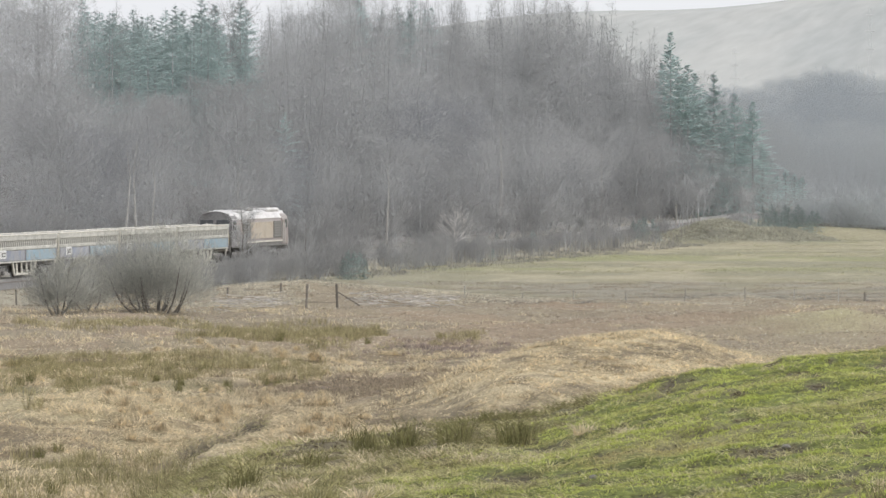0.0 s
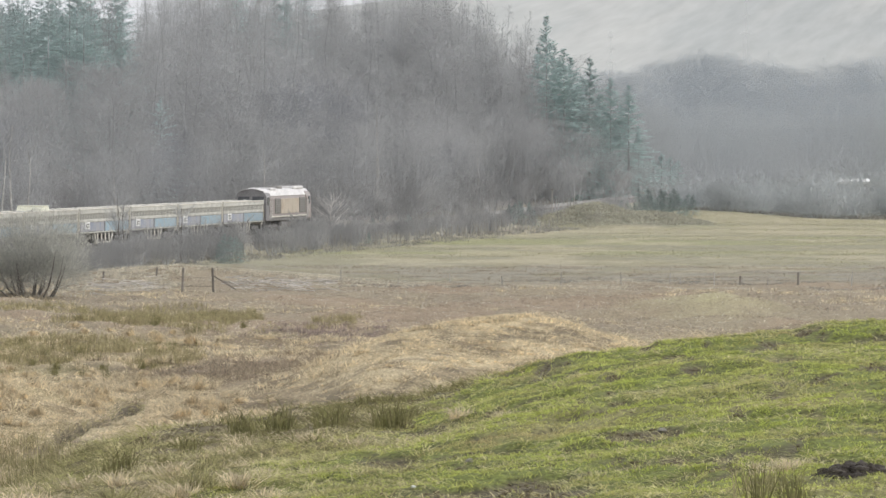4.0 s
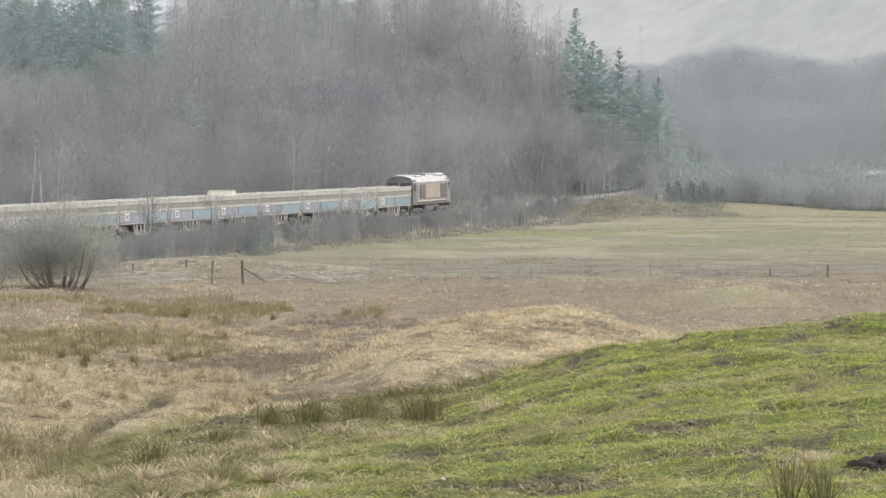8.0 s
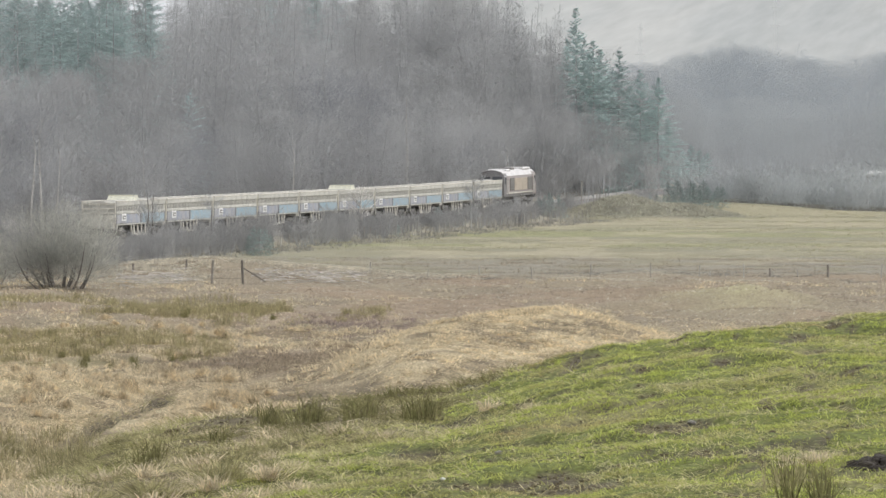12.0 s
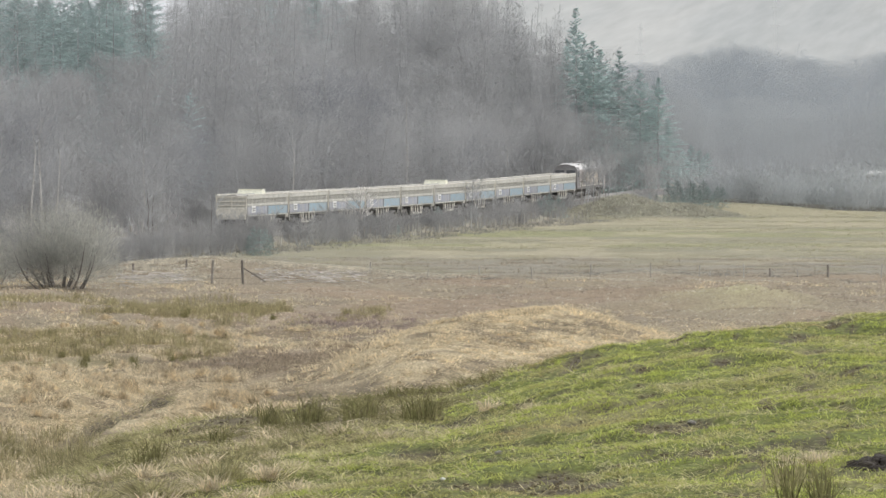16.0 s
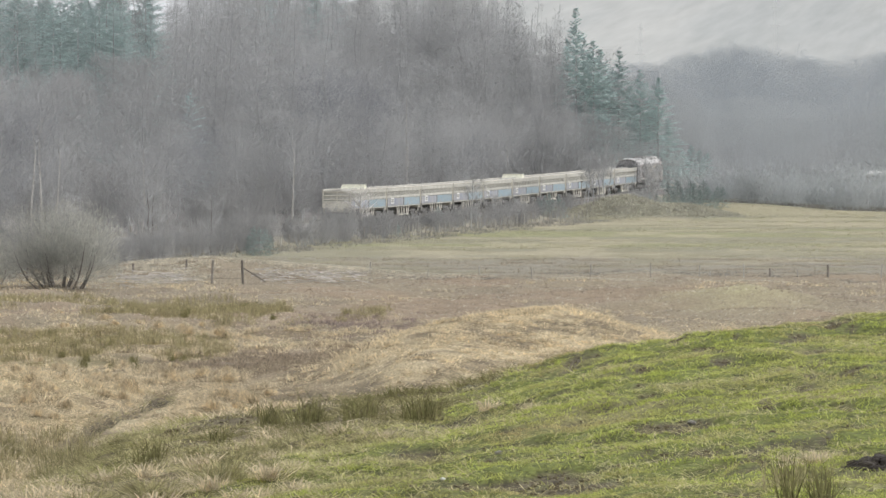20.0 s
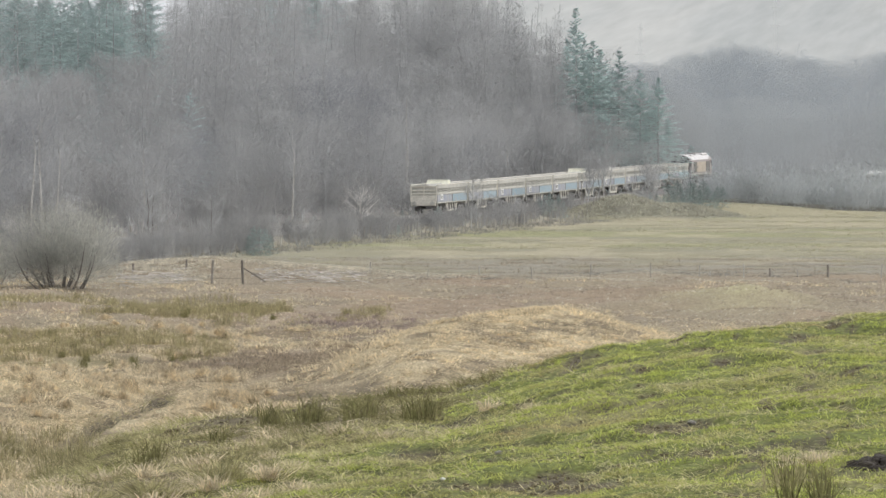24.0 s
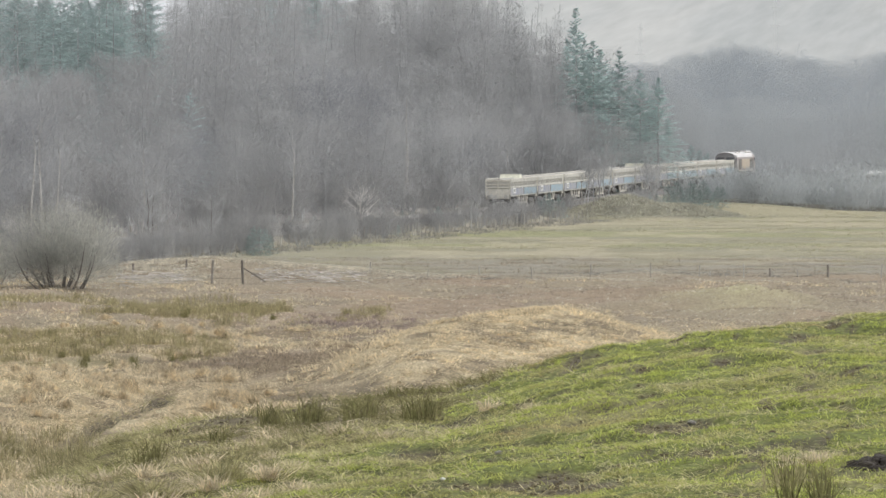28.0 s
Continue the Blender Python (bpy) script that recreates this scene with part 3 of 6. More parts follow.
def build_wagon(headboard):
    w = thing("ballast_wagon", "dusty blue and cream side-tipping ballast wagon" + (" with a raised cream box" if headboard else ""), "wagon", "wagons of the train")
    half, hl = 1.30, 8.35
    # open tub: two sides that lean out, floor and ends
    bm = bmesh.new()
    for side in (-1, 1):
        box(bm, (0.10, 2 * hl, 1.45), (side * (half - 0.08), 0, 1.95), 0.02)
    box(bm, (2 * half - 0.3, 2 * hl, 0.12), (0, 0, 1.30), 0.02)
    # the tub's tone carries the shade seen between the ribs
    part("tub", bm, M_SHADE, w, "steel tub with the rib-gap shade in its colour")
    for side in (-1, 1):
        bm = bmesh.new()
        box(bm, (0.16, 2 * hl + 0.1, 0.34), (side * (half - 0.02), 0, 2.63), 0.04)
        part("top_rail", bm, M_CREAM, w, "dust-caked cream top rail")
        part("top_lip", block((0.20, 2 * hl + 0.1, 0.07), (side * (half - 0.02), 0, 2.83), 0.02), M_GEAR, w, "bright cream top lip")
        part("waist_rail", block((0.10, 2 * hl, 0.22), (side * (half - 0.01), 0, 1.97), 0.03), M_CREAM, w, "dust-caked cream waist rail")
        part("sill", block((0.14, 2 * hl, 0.10), (side * (half - 0.02), 0, 1.10), 0.02), M_CREAM, w)
        for k in range(30):
            y = -hl + 0.4 + k * (2 * hl - 0.8) / 29
            rib = part("rib", RIB, M_CREAM, w)
            rib.matrix_basis = pose(side * (half + 0.0), y, 2.26)
        for y, mat, lab in ((-hl / 2, M_GREYPANEL, "dusty grey lower side panel"), (hl / 2, M_BLUE, "dusty blue lower side panel")):
            part("side_panel", block((0.07, hl - 0.45, 0.68), (side * (half - 0.015), y, 1.50), 0.03), mat, w, lab)
        for y in (-hl + 0.1, 0, hl - 0.1):
            part("upright", block((0.09, 0.12, 0.80), (side * (half + 0.0), y, 1.52), 0.03), M_GREYPANEL, w)
        plate = part("number_plate", block((0.03, 1.55, 0.54), (side * (half + 0.04), -hl / 2 - 1.8, 1.62), 0.01), M_WHITE, w, "white plate with dark bars")
        for y, z, ly, lz in ((-0.32, 1.62, 0.14, 0.30), (0.22, 1.70, 0.5, 0.09), (0.22, 1.52, 0.5, 0.07)):
            part("bar", block((0.02, ly * 1.3, lz), (side * (half + 0.058), -hl / 2 - 1.8 + y, z), 0), M_DARK, plate)
        # pale tipping gear, a wide V frame between the bogies
        bm = bmesh.new()
        box(bm, (0.12, 4.6, 0.16), (side * 1.2, 0, 0.30), 0.02)
        for y in (-1.95, -0.65, 0.65, 1.95):
            box(bm, (0.10, 0.34, 0.74), (side * 1.2, y, 0.66), 0.03, Matrix.Rotation(0.12, 3, "X"), 0.6)
        for s in (-1, 1):
            box(bm, (0.10, 0.26, 1.05), (side * 1.2, s * 2.8, 0.66), 0.02, Matrix.Rotation(s * -0.62, 3, "X"))
        part("tipping_gear", bm, M_GEAR, w, "pale cream tipping frame")
        for s in (-1, 1):
            part("end_step", block((0.10, 0.20, 0.62), (side * 1.2, s * 7.9, 0.78), 0.03), M_CREAM, w, "cream end step")
    part("underframe", block((0.7, 2 * hl, 0.35), (0, 0, 1.02), 0.03), M_DARK, w)
    # ends: framed bulkheads with three rails, in lighter cream to offset their shaded side
    for s in (-1, 1):
        end = part("end_wall", block((2 * half - 0.1, 0.10, 1.5), (0, s * (hl + 0.02), 1.95), 0.02), M_CREAM, w, "dust-caked cream end wall")
        for z, h in ((2.66, 0.2), (2.28, 0.12), (1.95, 0.12)):
            part("end_rail", block((2 * half, 0.14, h), (0, s * (hl + 0.1), z), 0.03), M_GEAR, end)
        part("end_plate", block((2 * half, 0.16, 0.62), (0, s * (hl + 0.12), 1.48), 0.05), M_GEAR, end, "pale lower end plate")
        for x in (-1.24, 0, 1.24):
            part("end_post", block((0.12, 0.18, 1.4), (x, s * (hl + 0.1), 2.05), 0.03), M_GEAR, end)
        part("headstock", block((2.4, 0.25, 0.4), (0, s * (hl + 0.15), 1.02), 0.04), M_GEAR, w)
        buffers(w, s * (hl - 0.08), s)
        build_bogie(w, s * 5.9)
    # stone heaped in the tub
    rng = np.random.default_rng(5)
    gy, gx = np.meshgrid(np.linspace(-hl + 0.1, hl - 0.1, 50), np.linspace(-half + 0.15, half - 0.15, 7))
    gz = 2.45 + 0.38 * (1 - (gx / half) ** 2) + 0.07 * ripple(gx, gy, 2.5, 41) + rng.normal(size=gx.shape) * 0.03
    i = (np.arange(6)[:, None] * 50 + np.arange(49)[None]).reshape(-1)
    part("stone_load", from_arrays("stone_load", np.stack([gx, gy, gz], -1).reshape(-1, 3), np.stack([i, i + 50, i + 51, i + 1], 1)), M_BALL, w, "pale crushed stone load")
    if headboard:
        bm = bmesh.new()
        for v in box(bm, (2.1, 1.9, 0.42), (0, -0.3, 2.98), 0.03, None, 0.97):
            v.co.y = -0.3 + (v.co.y + 0.3) * (1.0 if v.co.z < 2.98 else 0.6)      # sloping front and back
        hood = part("equipment_box", bm, M_CREAMBOX, w, "raised cream equipment box")
        part("lid", block((2.1, 1.2, 0.05), (0, -0.3, 3.212), 0.02), M_CREAMBOX, hood, "pale lid")
    return w


def build_loco():
    w = thing("diesel_locomotive", "faded maroon and gold diesel freight locomotive, front of the train", "locomotive")
    hl, half = 10.2, 1.32

    def hull(y0, y1, z0, z1, width, name, mat, label="", ends=(0, 0)):
        """A body section with a rounded roof."""
        prof = [(-width, z0), (-width, z1 - 0.85), (-width * 0.93, z1 - 0.5), (-width * 0.70, z1 - 0.17), (-width * 0.35, z1 - 0.03), (0, z1),
                (width * 0.35, z1 - 0.03), (width * 0.70, z1 - 0.17), (width * 0.93, z1 - 0.5), (width, z1 - 0.85), (width, z0)]
        bm = bmesh.new()
        rings = []
        for y, lean in ((y0, ends[0]), (y1, ends[1])):
            rings.append([bm.verts.new((x, y + lean * max(0, z - 2.2), z)) for x, z in prof])
        for i in range(len(prof)):
            j = (i + 1) % len(prof)
            bm.faces.new((rings[0][i], rings[0][j], rings[1][j], rings[1][i]))
        bm.faces.new(rings[0][::-1]), bm.faces.new(rings[1])
        bmesh.ops.recalc_face_normals(bm, faces=bm.faces)
        return part(name, bm, mat, w, label)
    hull(-hl + 2.3, hl - 2.3, 1.35, 3.72, half, "body", M_MAROON, "faded maroon body side")
    for s in (-1, 1):
        y0, y1 = (-hl, -hl + 2.3) if s < 0 else (hl - 2.3, hl)
        cab = hull(y0, y1, 1.15, 3.80, half + 0.02, "cab", M_DIMCAB if s < 0 else M_MAROON, "cab end in a dim, hazy grey" if s < 0 else "rounded cab end", (0.28, 0) if s < 0 else (0, -0.28))
        for x in (-0.62, 0.62):
            part("windscreen", block((1.0, 0.05, 0.62), (x, s * (hl - 0.17), 2.85), 0.02, Matrix.Rotation(s * 0.27, 3, "X")), M_GLASS, cab, "dark windscreen")
        part("nose_panel", block((2.3, 0.06, 0.8), (0, s * (hl + 0.02), 1.75), 0.03), M_YELLOW, cab, "yellow warning panel")
        for x in (-0.95, 0.95):
            part("marker_lamp", block((0.22, 0.06, 0.22), (x, s * (hl + 0.06), 1.62), 0.03), M_LAMP if s < 0 else M_WHITE, cab)
        for side in (-1, 1):
            part("cab_window", block((0.04, 0.75, 0.65), (side * (half + 0.035), s * (hl - 0.95), 2.72), 0.02), M_GLASS, cab, "dark side window")
            part("cab_door", block((0.04, 0.68, 1.75), (side * (half + 0.03), s * (hl - 1.9), 2.15), 0.02), M_MAROON, cab)
            for y in (-0.42, 0.42):
                part("handrail", block((0.04, 0.05, 1.5), (side * (half + 0.08), s * (hl - 1.9) + y, 2.0), 0), M_WHITE, cab, "pale grab rail")
            part("cab_roof_edge", block((0.5, 2.2, 0.05), (side * 0.7, s * (hl - 1.25), 3.70), 0.02, Matrix.Rotation(side * 0.3, 3, "Y")), M_ROOF, cab)
        buffers(w, s * hl, s)
        part("buffer_beam", block((2.5, 0.3, 0.5), (0, s * hl, 1.02), 0.05), M_DARK, w)
    # curved roof sheet over the engine, pale with painted-in highlight, and its raised pieces
    bm = bmesh.new()
    prof = [(-1.24, 3.12), (-0.95, 3.56), (-0.48, 3.71), (0, 3.75), (0.48, 3.71), (0.95, 3.56), (1.24, 3.12)]
    for y0, y1 in ((-hl + 0.55, hl - 0.55),):
        a, b = [bm.verts.new((x * 1.04, y0, z + 0.055)) for x, z in prof], [bm.verts.new((x * 1.04, y1, z + 0.055)) for x, z in prof]
        for i in range(6):
            bm.faces.new((a[i], a[i + 1], b[i + 1], b[i]))
        bmesh.ops.recalc_face_normals(bm, faces=bm.faces)
        bmesh.ops.solidify(bm, geom=bm.faces[:], thickness=0.04)
    part("roof", bm, M_ROOF, w, "curved roof with its white highlight in the colour")
    part("radiator_housing", block((1.9, 4.2, 0.30), (0, 6.4, 3.80), 0.1), M_ROOF, w, "raised radiator roof")
    for y in (5.4, 6.4, 7.4):
        part("roof_fan", block((1.3, 0.75, 0.06), (0, y, 3.97), 0.02), M_SHADE, w)
    part("exhaust_hood", block((1.2, 1.8, 0.22), (0, -0.2, 3.86), 0.06), M_SHADE, w)
    part("air_intake", block((2.0, 2.2, 0.25), (0, -5.2, 3.74), 0.08), M_ROOF, w)
    for side in (-1, 1):
        part("gold_band", block((0.03, 8.0, 1.25), (side * (half + 0.015), 0.5, 2.28), 0.01), M_GOLD, w, "faded gold side panel")
        for y, ly in ((-5.0, 2.4), (6.2, 2.8)):
            g = part("grille", block((0.05, ly, 1.3), (side * (half + 0.015), y, 2.3), 0.02), M_DARK, w, "dark louvred grille")
            for k in range(6):
                part("slat", block((0.03, ly - 0.1, 0.08), (side * (half + 0.05), y, 1.8 + k * 0.2), 0.01), M_SHADE, g)
        part("sill_strip", block((0.06, 17.5, 0.12), (side * (half + 0.0), 0, 1.40), 0.02), M_GEAR, w, "pale sill strip")
        part("solebar", block((0.16, 19.6, 0.28), (side * 1.22, 0, 1.18), 0.02), M_DARK, w)
        part("air_tank", block((0.35, 2.6, 0.35), (side * 1.05, 2.9, 0.85), 0.12), M_SHADE, w)
    part("fuel_tank", block((2.5, 4.4, 0.75), (0, -0.8, 0.68), 0.18), M_DARK, w, "black fuel tank")
    for y in (-6.4, 6.4):
        build_bogie(w, y, 3.9, 3)
    return w


LOCOMOTIVE = build_loco()
PLAIN_WAGON, BOX_WAGON = build_wagon(False), build_wagon(True)
WAGONS = [PLAIN_WAGON]
for k in range(1, 10):
    source = BOX_WAGON if k in (4, 9) else PLAIN_WAGON
    WAGONS.append(source if k == 4 else copy_thing(source, pose(0, 0, 0)))

LINE = np.arange(150.0, 1100.0, 0.5)
_dx = np.gradient(track_x(LINE), LINE)
ARC = np.concatenate([[0], np.cumsum(np.sqrt(1 + _dx[1:] ** 2) * 0.5)])
ARC = ARC - np.interp(393.0, LINE, ARC)


def on_line(s):
    y = float(np.interp(s, ARC, LINE))
    return Vector((float(track_x(y)), y, float(rail_z(y))))


def riding(s, span):
    """The pose of a vehicle whose middle is s metres along the line."""
    a, b = on_line(s - span / 2), on_line(s + span / 2)
    d = b - a
    m = Matrix.Translation((a + b) / 2)
    return m @ pose(0, 0, 0, 0, 0, -math.degrees(math.atan2(d.x, d.y))) @ pose(0, 0, 0, math.degrees(math.atan2(d.z, math.hypot(d.x, d.y))))


def front_at(t):
    """Metres along the line of the locomotive's front, slowing from 16 to 10.6 m/s."""
    return 95.2 + 16.06 * t - 0.18944 * t * t + 0.00221 * t ** 3


# ---- trees ----
def branchy(rng, height, spread, limbs, twigs, start=0.25, shape="cone", lift=0.5, twig_len=1.0, twig_w=0.02, droop=0.0, lean=0.02, trunk_r=None, haze_twigs=0):
    """Arrays of a bare tree: trunk and limbs as tubes, twigs as thin strips."""
    r = trunk_r or height * 0.011
    knots = np.linspace(0, 1, 6)
    off = np.cumsum(rng.normal(size=(6, 2)) * height * lean, 0)
    off[0] = 0
    spine = np.concatenate([off, (knots * height)[:, None]], 1)
    stem = stem_tube(spine, r * (1 - 0.92 * knots) + 0.008)
    f = rng.random(limbs)
    f = start + (1 - start) * ((1 - np.sqrt(1 - 0.97 * f)) if shape == "cone" else f ** 0.9)
    f = np.sort(f)
    base = np.stack([np.interp(f, knots, spine[:, i]) for i in range(3)], 1)
    u = (f - start) / (1 - start)
    if shape == "cone":
        reach = spread * (1.05 - u) * (0.75 + 0.5 * rng.random(limbs))
    else:
        reach = spread * np.sqrt(np.clip(1 - (1.7 * u - 0.75) ** 2 * 0.85, 0.08, 1)) * (0.7 + 0.5 * rng.random(limbs))
    ang = rng.random(limbs) * 6.283
    rise = lift * (0.6 + 0.8 * rng.random(limbs)) - droop
    tip = base + np.stack([np.cos(ang) * reach, np.sin(ang) * reach, reach * rise], 1)
    mid = (base + tip) / 2 + rng.normal(size=base.shape) * 0.06 * reach[:, None]
    lr = np.clip(r * 0.42 * (1 - 0.75 * f), 0.012, 1)
    limb_tubes = tubes(base, tip, lr, 0.006, 3)
    pick = rng.integers(0, limbs, twigs)
    along = rng.random(twigs) ** 0.7
    p = np.where(along[:, None] < 0.5, base[pick] + (mid - base)[pick] * along[:, None] * 2, mid[pick] + (tip - mid)[pick] * (along[:, None] * 2 - 1))
    p = p + rng.normal(size=p.shape) * 0.10 * reach[pick][:, None]
    way = rng.normal(size=(twigs, 3)) * 0.55 + (tip - base)[pick] / (reach[pick][:, None] + 0.01) * 0.7 + np.array([0, 0, 0.35 * lift + 0.1 - droop])
    way /= np.linalg.norm(way, axis=1, keepdims=True)
    ln = twig_len * (0.4 + rng.random(twigs))
    strips = [ribbons(rng, p, p + way * ln[:, None], twig_w)]
    if haze_twigs:
        # the finest outer twigs, through the whole crown
        n = haze_twigs
        k = rng.random(n)
        k = 1.08 - np.sqrt(1.166 - 1.16 * k) if shape == "cone" else k ** 0.8
        u = start + (1 - start) * k
        wide = spread * ((1.08 - k) if shape == "cone" else np.sqrt(np.clip(1 - (1.7 * k - 0.75) ** 2 * 0.85, 0.08, 1))) * rng.random(n) ** 0.5
        a = rng.random(n) * 6.283
        q = np.stack([np.interp(u, knots, spine[:, i]) for i in range(3)], 1) + np.stack([np.cos(a) * wide, np.sin(a) * wide, wide * lift * 0.5 + rng.normal(size=n) * 0.3], 1)
        w = np.stack([np.cos(a) * 0.3, np.sin(a) * 0.3, np.full(n, 0.3)], 1) + rng.normal(size=(n, 3)) * 0.6
        strips.append(ribbons(rng, q, q + w * (twig_len * 0.30 * (0.4 + rng.random(n)))[:, None], twig_w * 1.05, 0.25))
    return stem, joined(limb_tubes, *strips)


def tree(name, label, category, arrays, bark, leaf, group=""):
    """A trunk, or several stems, and a crown of limbs and twigs."""
    ob = thing(name, label, category, group)
    stems, (tv, tf) = arrays
    for wv, wf in ([stems] if isinstance(stems, tuple) else stems):
        kind = "trunk" if isinstance(stems, tuple) else "stem"
        part(kind, from_arrays(kind, wv, wf, True), bark, ob)
    part("crown", from_arrays("crown", tv, tf, True, crown_normals(np.random.default_rng(3), tv)), leaf, ob)
    return ob


def spruce_arrays(rng, height, spread, whorls=30, per=8, needles=24, spray=1.0):
    """A pointed cone of boughs in whorls, swept up near the leader and drooping below, hung with sprays."""
    r = height * 0.010
    wood = stem_tube(np.array([[0, 0, 0.0], [0, 0, height * 0.9], [0, 0, height]]), np.array([r, 0.02, 0.008]), 6)
    n = whorls * per
    level = np.arange(n) // per
    u = np.clip(((level + 0.9 * rng.random(n)) / whorls) ** 0.92, 0, 0.985)
    z = height * (0.03 + 0.955 * u)
    a = rng.random(n) * 6.283
    long_side = 1 + 0.18 * np.sin(a + rng.random() * 6)
    q = spread * (1 - u) ** 0.92 * long_side * rng.uniform(0.55, 1.1, n) + 0.006 * height
    base = np.stack([0 * z, 0 * z, z], 1)
    tip = np.stack([np.cos(a) * q, np.sin(a) * q, z - q * (0.38 - 0.85 * u)], 1)
    pick = np.repeat(np.arange(n), needles)
    m = len(pick)
    along = rng.random(m)[:, None] ** 0.8
    p = base[pick] + (tip - base)[pick] * along
    out = (tip - base) / (q[:, None] + 0.01)
    side = np.stack([-np.sin(a), np.cos(a), 0 * a], 1)[pick] * rng.normal(size=(m, 1)) * 0.75
    way = out[pick] * 0.75 + side + rng.normal(size=(m, 3)) * 0.15 + np.array([0, 0, -0.30]) * (1 - u[pick])[:, None]
    ln = np.clip(0.26 * q[pick], 0.008 * height, 0.026 * height)[:, None]
    sprays = ribbons(rng, p, p + way * ln, rng.uniform(0.0016, 0.0034, m) * height * spray, 0.2)
    return wood, sprays


def on_ground(x, y, turn=0.0, sink=0.1, size=1.0):
    return pose(x, y, stand(x, y, sink), 0, 0, turn) @ Matrix.Scale(size, 4)


# height of the wood's skyline over the eye, in thousandths of the distance, by bearing
CANOPY_B = (-95, -78, -74, -71, -47, -44, -30, -20, -2, 4.5, 8, 11.3, 14.4, 18, 20, 40)
CANOPY_E = (26.5, 26, 24.6, 23.8, 23.4, 25.2, 26.5, 26.5, 26.5, 26, 24.8, 23.4, 21.4, 18.8, 16.4, 8)


def build_forest():
    rng = np.random.default_rng(11)
    larches = [tree("larch_tree", "tall bare grey-brown larch on the hillside", "tree", branchy(rng, 17 + k, 3.5 + 0.25 * k, 36, 500, 0.06, "cone", 0.30, 1.2, 0.019, trunk_r=0.07, haze_twigs=2900), M_BARK, M_TWIG, "bare hillside trees") for k in range(4)]
    birches = [tree("birch_tree", "bare grey-brown birch with a rounded twiggy crown", "tree", branchy(rng, 11 + k, 3.8, 26, 450, 0.05, "round", 0.75, 1.0, 0.019, trunk_r=0.07, haze_twigs=2900), M_BARK, M_TWIG, "bare hillside trees") for k in range(3)]
    firs = [tree("spruce_tree", "dark blue-green spruce standing among bare trees", "tree", spruce_arrays(rng, 18 + 2 * k, 7.2 + 0.6 * k, 26, 7, 42, 0.66), M_BARK, M_NEEDLE, "spruces of the wood") for k in range(3)]
    dark_birches = [tree("alder_tree", "bare birch with a rounded crown in the dark-patch twig tone", "tree", branchy(rng, 12 + k, 4.2, 26, 450, 0.05, "round", 0.7, 1.0, 0.019, trunk_r=0.07, haze_twigs=3000), M_BARK, M_DARKTWIG, "bare hillside trees") for k in range(2)]
    fine_firs = [tree("spruce_tree", "dark blue-green spruce with a slender pointed top", "tree", spruce_arrays(rng, 18 + 2 * k, 7.2 + 0.6 * k, 32, 8, 50, 0.75), M_BARK, M_NEEDLE, "spruces of the wood") for k in range(3)]
    used = set()

    def plant(kinds, k, x, y, size, turn):
        src = kinds[k]
        m = on_ground(x, y, turn, 0.15)
        if src.name not in used:
            used.add(src.name)
            src.matrix_basis, ob = m, src
        else:
            ob = copy_thing(src, m)
        ob.scale = (size, size, size)
        return ob
    spots = []
    tries = 0
    while len(spots) < 330 and tries < 20000:
        tries += 1
        y = 395 + 405 * rng.random() ** 0.8
        n = 5.5 + 52 * rng.random() ** 1.3
        x = float(track_x(y)) - n / 0.985
        b = x / y * 1000
        if b < -90 or b > 40 or (n > 30 and b > 34):
            continue
        gap = 4.2 if n < 14 else 5.6
        if any((x - a) ** 2 + (y - c) ** 2 < gap * gap for a, c in spots):
            continue
        spots.append((x, y))
        top = EYE + y * float(np.interp(b, CANOPY_B, CANOPY_E)) / 1000 - stand(x, y)
        if n < 38 and -76 < b < -44:
            top = min(top, EYE + y * rng.uniform(9.0, 12.6) / 1000 - stand(x, y))      # lower growth before the spruces
        size = (0.78 + 0.40 * smooth(430, 700, y)) * rng.uniform(0.82, 1.12)
        turn = rng.uniform(0, 360)
        if n < 13:
            kinds, k, tall, size = birches, int(rng.integers(3)), 12.5, size * 0.66
        elif 36 < n and -74 < b < -51 and rng.random() < 0.85:
            kinds, k, tall = firs, int(rng.integers(3)), 20.0
        elif 40 < n and (-29 < b < -15 or -49 < b < -44) and rng.random() < 0.6:
            kinds, k, tall = firs, int(rng.integers(3)), 20.0
        elif rng.random() < 0.4:
            kinds, k, tall = birches, int(rng.integers(3)), 12.5
        else:
            kinds, k, tall = larches, int(rng.integers(4)), 18.5
        size = min(size, top / tall * rng.uniform(0.86, 1.02))
        if n > 22 and top / tall < 1.5:
            size = max(size, top / tall * rng.uniform(0.80, 1.0))
        plant(kinds, k, x, y, float(size), turn)
    # more spruces where the wood is darkest
    for k in range(40):
        b, y = -73.5 + 0.57 * k, rng.uniform(600, 690)
        x = across(b, y)
        top = EYE + y * float(np.interp(b, CANOPY_B, CANOPY_E)) / 1000 - stand(x, y)
        plant(firs, k % 3, x, y, float(top / (18 + 2 * (k % 3)) * rng.uniform(0.86, 1.02)), rng.uniform(0, 360))
    # larches that close the wood towards its end
    for k in range(56):
        b = -6.0 + 0.47 * k
        y = (738, 772, 752, 790)[k % 4] - (30 if b < 4 else 0) + rng.uniform(-5, 5)
        x = across(b, y)
        top = EYE + y * float(np.interp(b, CANOPY_B, CANOPY_E)) / 1000 - stand(x, y)
        plant(larches, k % 4, x, y, float(top / (17.0 + k % 4) * rng.uniform(0.86, 1.0)), rng.uniform(0, 360))
